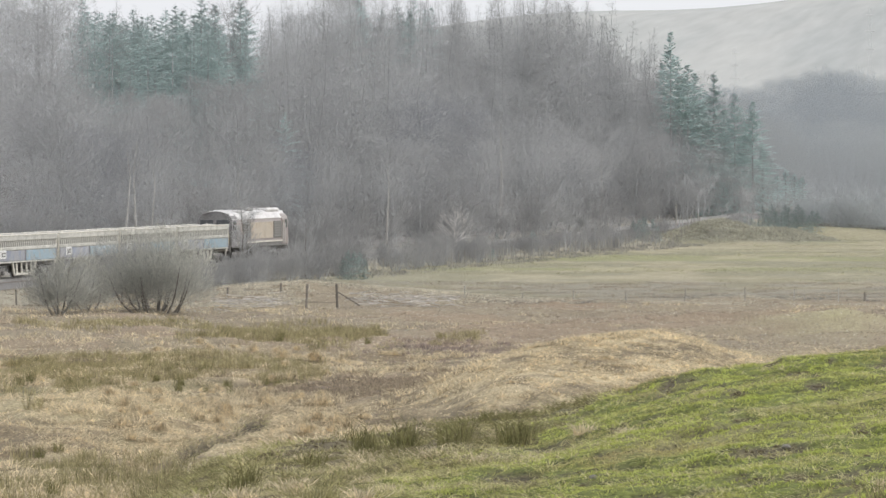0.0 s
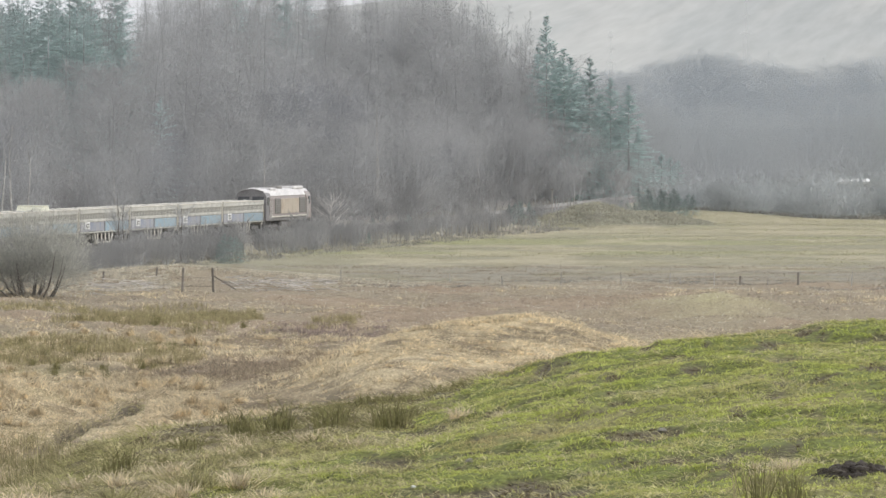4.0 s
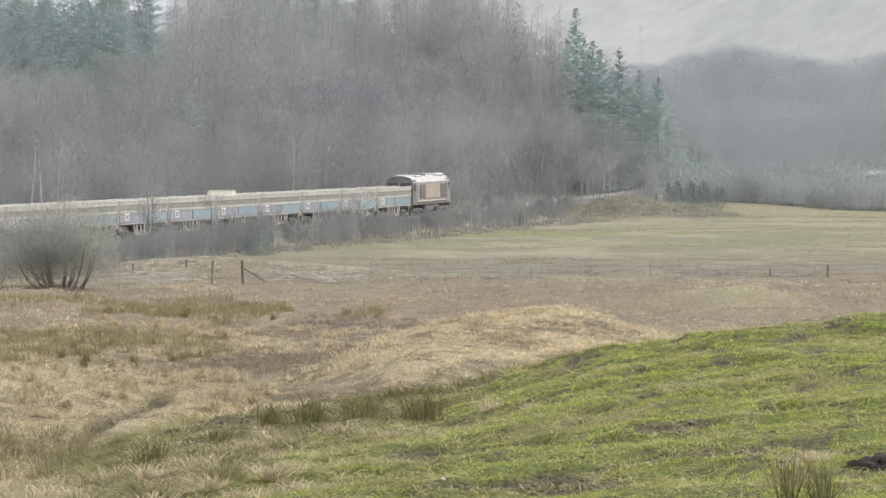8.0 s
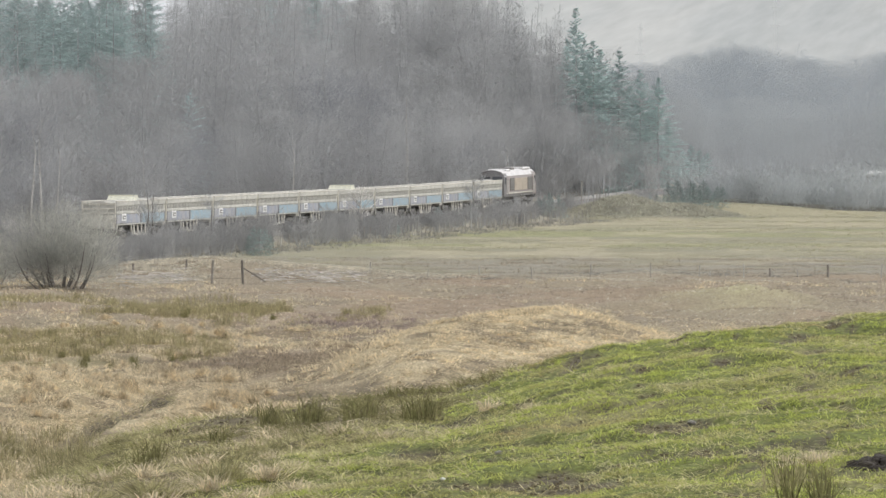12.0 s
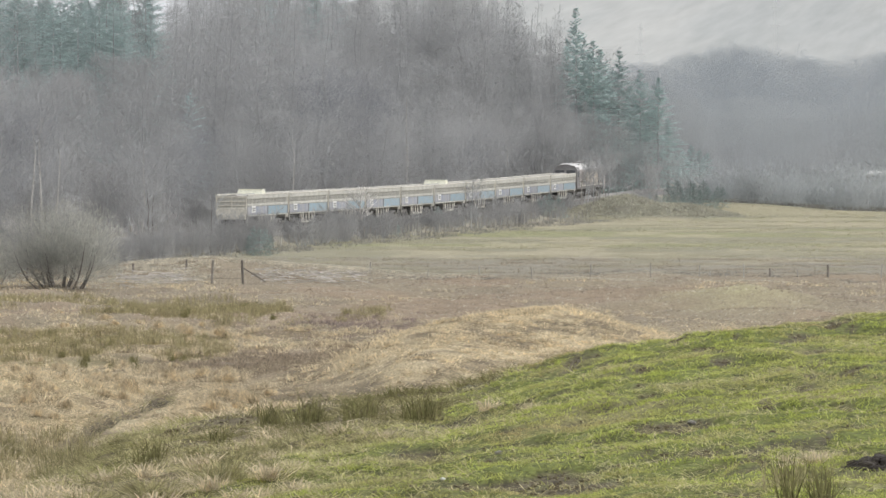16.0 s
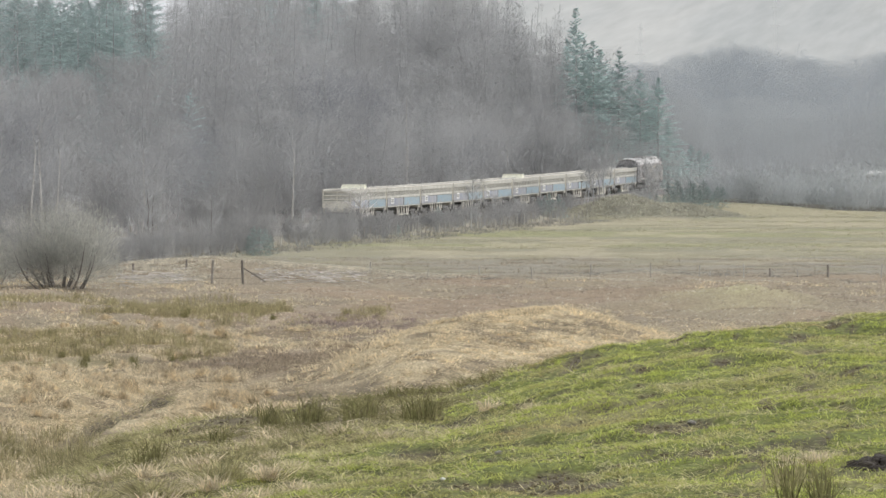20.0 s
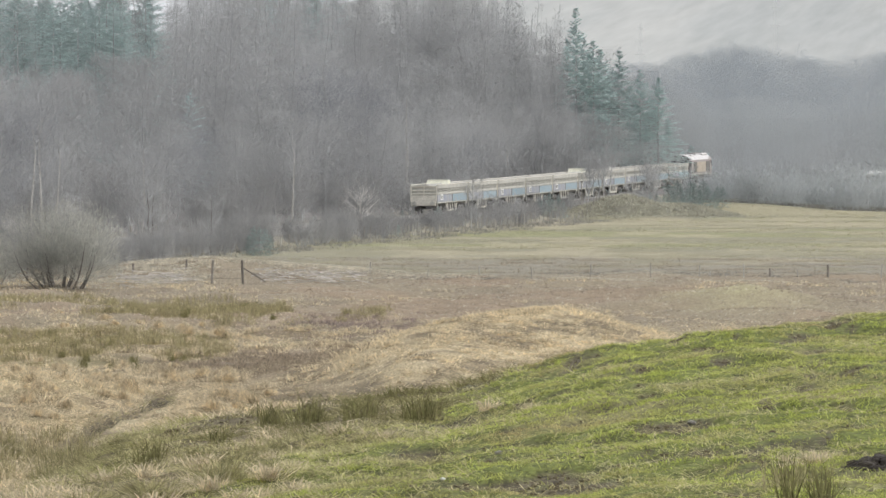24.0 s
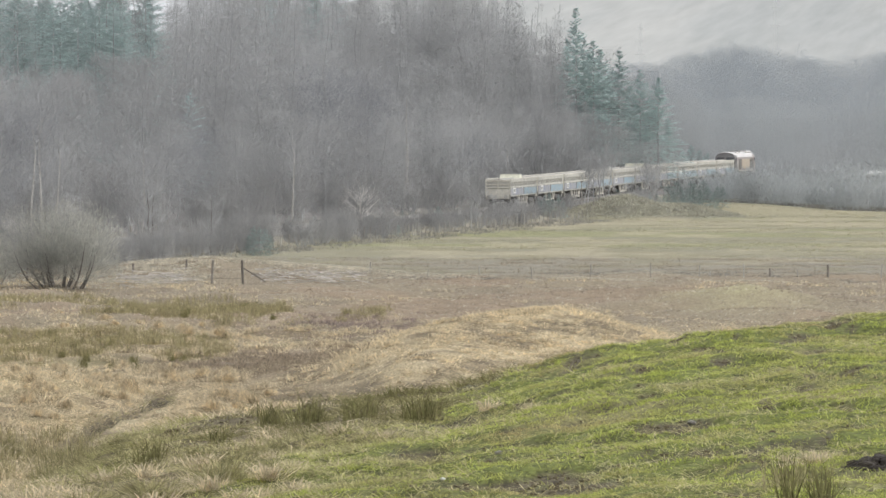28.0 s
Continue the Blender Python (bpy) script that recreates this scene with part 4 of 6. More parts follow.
    # the dark spruces at the wood's right-hand end, by bearing, distance and height over the eye
    for k, (b, y, over) in enumerate(((21.4, 742, 20.6), (20.0, 752, 15.5), (22.6, 748, 15.8), (24.2, 745, 15.2), (25.2, 752, 13.8), (26.6, 758, 9.5), (28.3, 750, 13.6), (30.0, 762, 7.8),
                                      (31.7, 755, 10.4), (33.2, 768, 6.0), (34.6, 750, 9.2), (36.2, 762, 2.5), (23.5, 765, 12.0), (19.0, 748, 10.0))):
        x = across(b, y)
        top = EYE + y * over / 1000 - stand(x, y)
        ob = plant(fine_firs, k % 3, x, y, float(top / (18 + 2 * (k % 3))), rng.uniform(0, 360))
        if k in (0, 1, 2, 13):
            ob.scale = (ob.scale.x * 0.72, ob.scale.y * 0.72, ob.scale.z)      # narrowed to fit their outline in the camera's view
    # darker-toned birches in groups, painting the wood's shaded patches, and single spruces among the bare trees
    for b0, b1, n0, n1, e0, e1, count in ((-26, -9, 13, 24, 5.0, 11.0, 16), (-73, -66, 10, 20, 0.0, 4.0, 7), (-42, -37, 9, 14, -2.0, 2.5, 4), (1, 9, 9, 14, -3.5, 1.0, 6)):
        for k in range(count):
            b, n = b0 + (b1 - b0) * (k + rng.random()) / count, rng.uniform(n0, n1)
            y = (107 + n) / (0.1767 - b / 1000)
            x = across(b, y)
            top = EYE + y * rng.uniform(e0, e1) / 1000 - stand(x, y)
            plant(dark_birches, k % 2, x, y, float(top / 12.5), rng.uniform(0, 360))
    for b, n, over in ((-47.0, 40, 19.5), (-49.0, 42, 21.5), (-44.5, 40, 13.0), (-40.6, 16, 7.5), (-25.0, 48, 24.0), (-22.5, 50, 24.5), (-18.0, 50, 24.0)):
        y = (107 + n) / (0.1767 - b / 1000)
        x = across(b, y)
        plant(firs, 0, x, y, float((EYE + y * over / 1000 - stand(x, y)) / 18), rng.uniform(0, 360))
    # bare trees before those spruces
    for k, (b, over) in enumerate(((15.5, 14.0), (17.0, 12.5), (18.3, 11.0), (19.6, 9.4), (20.6, 8.2), (21.6, 8.0), (22.6, 6.4), (23.5, 5.0), (24.6, 3.6), (25.8, 2.0), (27.2, 0.6), (28.8, -0.6), (30.5, -1.6), (32.5, -2.4), (34.5, -3.0), (36.5, -3.4))):
        y = 722 + 9 * (k % 3)
        x = across(b, y)
        top = EYE + y * over / 1000 - stand(x, y)
        plant(birches if k > 8 else larches, k % 3, x, y, float(top / (12.0 if k > 8 else 18.0)), rng.uniform(0, 360))
    # tall larches along the top of the hill, and low birches on its near foot
    for k in range(64):
        b = -44 + 0.82 * k + rng.uniform(-0.3, 0.3)
        y = (107 + rng.uniform(36, 50)) / (0.1767 - b / 1000)
        x = across(b, y)
        top = EYE + y * float(np.interp(b, CANOPY_B, CANOPY_E)) / 1000 - stand(x, y)
        plant(larches, k % 4, x, y, float(top / (17.0 + k % 4) * rng.uniform(0.88, 1.0)), rng.uniform(0, 360))
    for k in range(44):
        b, n = rng.uniform(-80, -47), rng.uniform(11, 34)
        y = (107 + n) / (0.1767 - b / 1000)
        x = across(b, y)
        top = EYE + y * rng.uniform(3.0, 10.5) / 1000 - stand(x, y)
        plant(birches, k % 3, x, y, float(top / 12.5), rng.uniform(0, 360))


build_forest()


def build_far_woods():
    """Woods farther up the valley, too far to count: belts of bare crowns, each joined in one mesh."""
    rng = np.random.default_rng(23)
    near_kinds = [branchy(rng, 12, 4.4, 7, 40, 0.0, "round", 0.6, 0.5, 0.024, trunk_r=0.03, haze_twigs=2500) for _ in range(4)]
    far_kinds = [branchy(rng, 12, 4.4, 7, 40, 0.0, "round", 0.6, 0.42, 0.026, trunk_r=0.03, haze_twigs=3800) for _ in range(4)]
    for y0, y1, b0, b1, count, line_b, line_e, size in (
            (815, 960, 22, 42, 70, (22, 30, 36, 42), (8.5, 9.3, 8.0, 2.0), 1.2),
            (990, 1180, 24, 62, 72, (24, 34, 40, 50, 62), (6.5, 7.0, 6.5, 5.5, 4.0), 1.1),
            (850, 930, 36, 88, 84, (36, 44, 50, 60, 75, 88), (0.5, 2.2, 1.0, 3.0, 4.0, 4.0), 0.9),
            (940, 1060, 30, 88, 110, (30, 38, 41, 45, 48.5, 52, 55, 60, 65, 71, 88), (0.5, 0.8, 2.0, 4.8, 5.9, 5.2, 2.6, 3.8, 6.6, 7.7, 8.5), 1.0),
            (1150, 1450, 24, 90, 200, (24, 31, 36, 38, 42, 48, 52, 55, 59, 62.5, 65, 68, 71, 90), (10.0, 11.0, 10.7, 12.2, 12.7, 13.6, 13.2, 12.5, 11.5, 10.4, 11.6, 12.1, 13.1, 14.0), 1.1)):
        verts, faces, ways, base = [], [], [], 0
        for _ in range(count):
            y = rng.uniform(y0, y1)
            b = rng.uniform(b0, b1)
            x = across(b, y)
            (wv, wf), (tv, tf) = (far_kinds if y0 > 1100 else near_kinds)[int(rng.integers(4))]
            v, f = joined((wv, wf), (tv, tf))
            a = rng.uniform(0, 6.28)
            edge = float(np.interp(b, line_b, line_e))
            k = min(size * 1.5, max(0.25, (EYE + y * edge / 1000 - stand(x, y)) / 12.5 * (1.02 - 0.5 * rng.random() ** 2)))
            r = np.array([[math.cos(a), math.sin(a), 0], [-math.sin(a), math.cos(a), 0], [0, 0, 1]])
            ways.append(crown_normals(rng, v) @ r)
            verts.append(v @ r * k + np.array([x, y, stand(x, y)])), faces.append(f + base)
            base += len(v)
        me = from_arrays("far_wood", np.concatenate(verts), np.concatenate(faces), True, np.concatenate(ways))
        # the farthest belt takes the paler, bluer colour that stands in for haze
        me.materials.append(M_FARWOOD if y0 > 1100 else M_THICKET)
        tagged(new("far_wood", me), "grey bare woodland up the valley, coloured pale as in haze", "woodland", kind="stuff")


build_far_woods()


# ---- scrub, bushes and single trees along the line ----
def shrub(name, label, rng, height, spread, limbs, twigs, bark, leaf, group="", lift=0.9, w=0.012, start=0.02, stems=5, twig_len=0.7, stem_r=0.05, outer=1.0, root=0.28, stem_h=1.0):
    """A bush of several stems that fan out from one root."""
    woods, leaves = [], []
    for k in range(stems):
        a = 6.283 * k / stems + rng.normal() * 0.4
        (wv, wf), (tv, tf) = branchy(rng, height * stem_h * rng.uniform(0.75, 1.0), spread * 0.55, max(6, limbs // stems), twigs // stems, start, "round", lift, twig_len, w, lean=0.012, trunk_r=stem_r)
        tilt, foot = spread * 0.6 / height * rng.uniform(0.3, 1.2), spread * root * rng.random()
        for v in (wv, tv):
            out = foot + height * tilt * np.clip(v[:, 2] / height, 0, 2) ** 0.65
            v[:, 0] += math.cos(a) * out
            v[:, 1] += math.sin(a) * out
        woods.append((wv, wf)), leaves.append((tv, tf))
    # fine outer twigs that round the bush off
    n = int(twigs * outer)
    d = rng.normal(size=(n, 3))
    d[:, 2] = np.abs(d[:, 2]) * 1.2 - 0.35
    d /= np.linalg.norm(d, axis=1, keepdims=True)
    lobe = 1 + 0.16 * np.sin(3 * np.arctan2(d[:, 1], d[:, 0]) + rng.random() * 6) + 0.14 * np.sin(5 * d[:, 2] + rng.random() * 6)
    p = d * (rng.random(n) ** 0.5 * lobe)[:, None] * np.array([spread, spread, height * 0.66]) * 0.94 + np.array([0, 0, height * 0.32])
    p[:, 2] = np.maximum(p[:, 2], 0.05)
    way = d * 0.5 + rng.normal(size=(n, 3)) * 0.4 + np.array([0, 0, 0.6])
    way /= np.linalg.norm(way, axis=1, keepdims=True)
    leaves.append(ribbons(rng, p, p + way * (twig_len * rng.uniform(0.4, 1.0, n))[:, None], w))
    return tree(name, label, "bush", (woods, joined(*leaves)), bark, leaf, group)


def put(ob, first, x, y, size, turn, sink=0.08):
    """Sets the first of a kind in its place, and copies it for the next ones."""
    m = on_ground(x, y, turn, sink)
    if first:
        ob.matrix_basis = m
    else:
        ob = copy_thing(ob, m)
    ob.scale = (size, size, size)
    return ob


def build_scrub():
    rng = np.random.default_rng(31)
    thickets = [shrub("thicket_bush", "dense grey bare thicket bush at the bend of the line", rng, 3.4, 2.6, 30, 900, M_THICKET, M_THICKET, "thicket at the bend", twig_len=0.4, w=0.022, stem_r=0.03, outer=2.0) for _ in range(3)]
    kinds = [shrub("scrub_bush", "bare grey-brown scrub bush beside the railway", rng, 3.2, 2.2, 26, 560, M_BARK, M_SCRUB, "lineside scrub") for _ in range(4)]
    count = {}

    def scatter(y0, y1, n0, n1, number, s0, s1, kinds=kinds):
        for _ in range(number):
            y = rng.uniform(y0, y1)
            x = float(track_x(y)) - rng.uniform(n0, n1) / 0.985
            if n0 < -20 and not 37 + 12 * rng.random() ** 3 < x / y * 1000 < 88:
                continue
            k = int(rng.integers(len(kinds)))
            put(kinds[k], kinds[k] not in count, x, y, float(rng.uniform(s0, s1)), rng.uniform(0, 360), 0.9 if kinds is thickets else 0.08)
            count[kinds[k]] = True
    scatter(395, 800, 4.0, 9.0, 76, 0.7, 1.3)
    scatter(400, 620, 9.0, 22.0, 30, 0.7, 1.1)        # behind the line, under the wood
    scatter(395, 450, -13, -5.5, 40, 0.42, 0.66)         # before the line, near end
    scatter(445, 500, -11, -5, 34, 0.45, 0.72)
    scatter(495, 526, -10, -5, 24, 0.45, 0.7)
    scatter(526, 562, -8.5, -4.2, 34, 0.28, 0.5)
    scatter(372, 404, -15, -6, 16, 0.5, 0.85)
    scatter(562, 650, -8.0, -3.8, 64, 0.30, 0.58)
    scatter(650, 700, -9.5, -5, 26, 0.3, 0.55)
    scatter(690, 770, -42, -5, 70, 0.8, 1.5, thickets)         # round the far bend
    scatter(770, 880, -40, -7, 30, 1.1, 1.8, thickets)

    willow = shrub("willow_bush", "large rounded bare willow bush with dark spreading stems", rng, 4.5, 3.5, 120, 5000, M_DARKBARK, M_WILLOW, lift=0.5, w=0.010, stems=15, twig_len=0.34, stem_r=0.055, outer=5.0, root=0.45, stem_h=0.55)
    put(willow, True, across(-61.3, 354), 354, 1.1, 0)
    low = shrub("willow_bush", "small bare willow bush in the rough grass", rng, 2.4, 2.0, 40, 1800, M_DARKBARK, M_WILLOW, lift=0.7, w=0.009, stems=6, stem_r=0.04)
    put(low, True, across(-72.5, 362), 362, 1.0, 40)
    put(low, False, across(-77.0, 350), 350, 1.2, 140)
    pale = tree("pale_bush", "pale bleached bare bush with a fan of branches by the line", "bush", branchy(rng, 3.5, 1.55, 46, 330, 0.30, "round", 0.75, 0.8, 0.013, lean=0.01, trunk_r=0.10), M_PALE_TWIG, M_PALE_TWIG)
    put(pale, True, across(-13.6, 527), 527, 1.05, 20)
    put(pale, False, across(-68.8, 415), 415, 0.72, 100)
    slim = [tree("young_tree", "slender bare young tree beside the railway", "tree", branchy(rng, 4.6, 1.15, 22, 420, 0.25, "round", 1.1, 0.6, 0.011, trunk_r=0.055, haze_twigs=150 if k else 60), M_DARKBARK if k == 0 else M_BARK, M_TWIG, "young trees by the line") for k in range(3)]
    first = [True, True, True]
    for b, y, size in ((-47.6, 455, 1.05), (-46.6, 456, 0.98), (-37.2, 452, 0.9), (4.6, 575, 1.05), (5.3, 577, 0.8), (23.4, 649, 1.1), (25.0, 652, 1.2),
                       (26.6, 650, 1.15), (22.6, 646, 1.0), (24.2, 655, 1.25), (25.8, 647, 1.1), (32.2, 660, 1.1), (33.0, 664, 1.2), (33.8, 667, 1.1), (34.6, 670, 1.0), (7.5, 590, 0.6), (12.0, 600, 0.6), (30.5, 664, 0.7)):
        k = 0 if y < 460 else 1 + int(rng.integers(2))
        put(slim[k], first[k], across(b, y), y, size, rng.uniform(0, 360))
        first[k] = False
    fir = [tree("small_spruce", "small dark green self-sown spruce by the line", "tree", spruce_arrays(rng, 2.0, 1.1, 16, 8, 16, 4.6), M_BARK, mat, "self-sown spruces") for mat in (M_FIR, M_FIR, M_NEEDLE)]
    first = [True, True, True]
    for b, y, size in ((-0.8, 570, 1.0), (-7.2, 530, 0.6), (-30.4, 450, 1.15), (-28.6, 452, 1.05), (-29.5, 449, 1.1), (-27.8, 451, 0.85), (-31.2, 451, 0.85), (15.4, 634, 0.9), (16.4, 633, 1.1), (17.6, 632, 1.0), (18.6, 634, 1.2), (29.5, 668, 0.9), (31.0, 669, 1.1), (32.2, 672, 1.0), (33.4, 674, 1.2), (34.4, 676, 1.1), (36.3, 681, 1.5), (37.7, 683, 1.6), (39.8, 684, 1.5), (41.9, 684, 1.5), (44.2, 683, 1.2), (-0.4, 571, 0.85), (15.9, 630, 0.9), (17.1, 636, 1.2), (19.4, 633, 0.9), (35.6, 672, 1.1), (37.0, 676, 1.2), (38.2, 678, 1.4), (39.2, 675, 1.3), (40.4, 680, 1.5), (41.4, 677, 1.2), (42.6, 679, 1.35), (43.6, 676, 1.1), (45.0, 680, 1.2), (38.6, 812, 2.3), (39.9, 818, 2.7), (41.3, 826, 2.4), (42.6, 832, 2.2),
                       (41.6, 705, 0.9), (44.8, 706, 0.9), (-6.5, 585, 0.6), (36.5, 702, 1.0)):
        k = 2 if y > 690 else int(rng.integers(2))
        put(fir[k], first[k], across(b, y), y, size, rng.uniform(0, 360))
        first[k] = False
    stem = [tree("white_birch", "slim birch with a white trunk at the wood's edge", "tree", branchy(rng, 8.0, 1.4, 20, 200, 0.55, "round", 1.0, 0.8, 0.010, trunk_r=0.10), M_BIRCH, M_TWIG, "white birches") for _ in range(2)]
    first = [True, True]
    for b, y, size in ((-65.4, 452, 1.1), (-64.9, 454, 1.2), (-61.6, 462, 1.0), (-6.3, 628, 1.4), (-5.7, 630, 1.2), (-48.5, 490, 0.9), (-24.0, 545, 1.0), (10.0, 680, 1.0)):
        k = int(rng.integers(2))
        put(stem[k], first[k], across(b, y), y, size, rng.uniform(0, 360))
        first[k] = False


build_scrub()


# ---- fences, posts and lineside bits ----
def post_mesh(name, height, width):
    bm = bmesh.new()
    box(bm, (width, width, height + 0.3), (0, 0, height / 2 - 0.15), width * 0.12)
    me = bpy.data.meshes.new(name)
    bm.to_mesh(me)
    bm.free()
    return me


def strand(points, r):
    """One continuous three-sided wire through the points."""
    ring = np.array([(0, 0, r), (r, 0, -r), (-r, 0, -r)])
    verts = (points[:, None] + ring[None]).reshape(-1, 3)
    faces = [(3 * i + a, 3 * i + (a + 1) % 3, 3 * i + 3 + (a + 1) % 3, 3 * i + 3 + a) for i in range(len(points) - 1) for a in range(3)]
    return verts, faces


def fence(name, label, spots, mesh, mat, wires, height, rng, lean=3.0):
    """Posts with strained wires between them, along a line of plan points."""
    root = thing(name, label, "fence")
    if not mesh.materials:
        mesh.materials.append(mat)
    tops = []
    for x, y in spots:
        ob = new("post", mesh)
        ob.parent = root
        ob.matrix_basis = pose(x, y, stand(x, y, 0), rng.normal() * lean, rng.normal() * lean, rng.uniform(0, 90)) @ Matrix.Diagonal((1, 1, rng.uniform(0.5, 1.12), 1))
        tops.append((x, y, stand(x, y, 0)))
    tops = np.array(tops)
    for k in range(wires):
        h = np.array([0, 0, height * (0.35 + 0.6 * k / max(1, wires - 1))])
        part("wire", from_arrays("wire", *strand(tops + h, 0.0035)), M_WIRE, root)
    return root


def build_fences():
    rng = np.random.default_rng(41)
    xs = np.array([across(b, 383) for b in (-11.3, -2.5, 6.4, 14.2, 24.2, 33.7, 40.8, 43.3, 48.0, 57.0, 70.5, 79)])
    fence("field_fence", "old grey post and wire stock fence across the valley", [(x + rng.normal() * 0.15, 383 + rng.normal() * 0.6) for x in xs], post_mesh("post", 0.8, 0.05), M_OLDPOST, 3, 0.7, rng, 4.0)
    fence("field_fence", "two stout grey strainer posts with slack wires", [(across(b, 383), 383.0) for b in (52.6, 61.9)], post_mesh("post", 1.0, 0.12), M_POST, 2, 0.8, rng, 2.0)
    xs = np.arange(-38, -15.0, 3.2)
    fence("field_fence", "old grey post and wire stock fence by the willow", [(x, 377 + rng.normal() * 0.6) for x in xs], post_mesh("post", 0.85, 0.09), M_POST, 3, 0.85, rng)
    ys = np.arange(505, 770, 2.4)
    fence("railway_fence", "pale timber post and wire railway boundary fence", [(float(track_x(y)) + 9.2 + 0.3 * math.sin(y / 9), y) for y in ys], post_mesh("post", 1.1, 0.08), M_PALE_POST, 3, 1.1, rng)
    ys = np.arange(396, 500, 3.0)
    fence("railway_fence", "pale timber post and wire railway boundary fence", [(float(track_x(y)) + 8.2, y) for y in ys], post_mesh("post", 1.1, 0.10), M_PALE_POST, 3, 1.1, rng)
    ys = np.arange(466, 500, 4.2)
    fence("railway_fence", "short run of tall pale posts behind the line", [(float(track_x(y)) - 3.7, y) for y in ys], post_mesh("post", 1.35, 0.15), M_PALE_POST, 2, 1.1, rng)
    # two dark strainer posts with rails between: a hurdle gap
    root = thing("hurdle_gate", "dark timber hurdle between two stout posts", "gate")
    y = 361.5
    xa, xb = across(-37.2, y), across(-32.2, y)
    for x, tilt in ((xa, 3), (xb, -2)):
        ob = part("gate_post", block((0.13, 0.13, 1.75), (0, 0, 0.52), 0.03), M_POST, root)
        ob.matrix_basis = pose(x, y, stand(x, y, 0), 0, tilt, 10)
    for h in (0.3, 0.8):
        part("rail", block((xb - xa + 0.1, 0.03, 0.018), ((xa + xb) / 2, y - 0.13, stand(xa, y, 0) + h), 0.01), M_POST, root)
    brace = block((0.07, 0.06, 1.9), (0, 0, 0), 0.01)
    ob = part("brace", brace, M_POST, root)
    ob.matrix_basis = pose(xb + 0.8, y, stand(xb, y, 0) + 0.45, 0, -58, 0)
    # lineside marker and a pole
    root = thing("lineside_marker", "small white and yellow marker post beside the rails", "marker post")
    x, y = float(track_x(582)) + 2.3, 582.0
    root.matrix_basis = on_ground(x, y, 10, 0)
    part("post", block((0.09, 0.09, 0.8), (0, 0, 0.35), 0.01), M_WHITE, root)
    part("plate", block((0.24, 0.04, 0.26), (0, -0.07, 0.68), 0.02), M_YELLOW, root, "yellow plate")
    root = thing("lineside_pole", "slim pale pole beside the railway mound", "pole")
    x, y = across(22.3, 648), 648.0
    root.matrix_basis = on_ground(x, y, 0, 0)
    bm = bmesh.new()
    rod(bm, (0, 0, -0.2), (0, 0, 2.7), 0.06, 0.05, 8)
    part("shaft", bm, M_PALE_POST, root)
    part("cap", block((0.3, 0.1, 0.12), (0, 0, 2.72), 0.02), M_PALE_POST, root)
    # heaps of cut brushwood in the dead grass
    for b0, b1, y, number in ((-53, -41, 366, 80), (-31, -14, 368, 100)):
        yy = y + rng.normal(size=number) * 3.0
        x = rng.uniform(b0, b1, number) * yy / 1000
        a = np.stack([x, yy, ground(x, yy) + rng.uniform(0.02, 0.45, number)], 1)
        turn = rng.normal(size=number) * 0.7
        ln = rng.uniform(0.5, 1.5, number)
        tip = a + np.stack([np.cos(turn) * ln, np.sin(turn) * ln, rng.normal(size=number) * 0.12], 1)
        ob = part("brushwood_heap", from_arrays("brushwood_heap", *tubes(a, tip, 0.024, 0.01, 4)), M_PALE_TWIG)
        tagged(ob, "low heap of grey cut branches in dead grass", "brushwood", kind="stuff")
    # a few pale stones in the pasture
    shapes = []
    for k in range(3):
        bm = bmesh.new()
        bmesh.ops.create_icosphere(bm, subdivisions=2, radius=0.5)
        for v in bm.verts:
            v.co *= 1 + 0.28 * noise.noise(v.co * 2.2 + Vector((k * 7, 0, 0)))
            v.co.z *= 0.6
        me = bpy.data.meshes.new("field_stone")
        bm.to_mesh(me)
        bm.free()
        me.materials.append(M_WHITE if k == 0 else M_STONE)
        shapes.append(me)
    for k, b, y, s in ((0, 0.0, 77.5, 0.07), (0, 23.5, 79.5, 0.05), (1, 9.0, 84, 0.12), (0, -2.5, 75.5, 0.05), (2, 40, 86, 0.14), (1, -22, 90, 0.13)):
        x = across(b, y)
        ob = new("field_stone", shapes[k])
        ob.matrix_basis = on_ground(x, y, 40 * k, -0.01)
        ob.scale = (s, s, s)
        tagged(ob, "small pale stone lying in the pasture" if k == 0 else "small grey stone lying in the pasture", "stone", "stones in the pasture")
    # lattice pylons beyond the far wood
    for b, y, tall in ((53.4, 1480.0, 36.0), (31.7, 1500.0, 27.0)):
        x = across(b, y)
        root = thing("power_pylon", "slim grey lattice pylon beyond the far wood", "pylon", "pylons")
        root.matrix_basis = on_ground(x, y, 20, 0.2)
        for u, v in ((-1, -1), (-1, 1), (1, -1), (1, 1)):
            bm = bmesh.new()
            rod(bm, (u * 0.7, v * 0.7, 0), (u * 0.2, v * 0.2, tall), 0.035, 0.025, 5)
            part("leg", bm, M_GALV, root)
        for h in (0.72, 0.84, 0.95):
            part("cross_arm", block((2.6 if h < 0.9 else 1.8, 0.12, 0.10), (0, 0, tall * h), 0.02), M_GALV, root)
        for k in range(9):
            h0, h1 = tall * k / 9, tall * (k + 1) / 9
            w0, w1 = 0.7 - 0.5 * k / 9, 0.7 - 0.5 * (k + 1) / 9
            bm = bmesh.new()
            rod(bm, (-w0, -w0, h0), (w1, -w1, h1), 0.03, 0.03, 4)
            part("brace", bm, M_GALV, root)
    # pale-roofed shed up the valley
    root = thing("field_shed", "low pale-roofed shed among far bare trees", "shed")
    y = 820.0
    x = across(70.6, y)
    root.matrix_basis = pose(x, y, stand(x, y, 0.0) + 2.2)
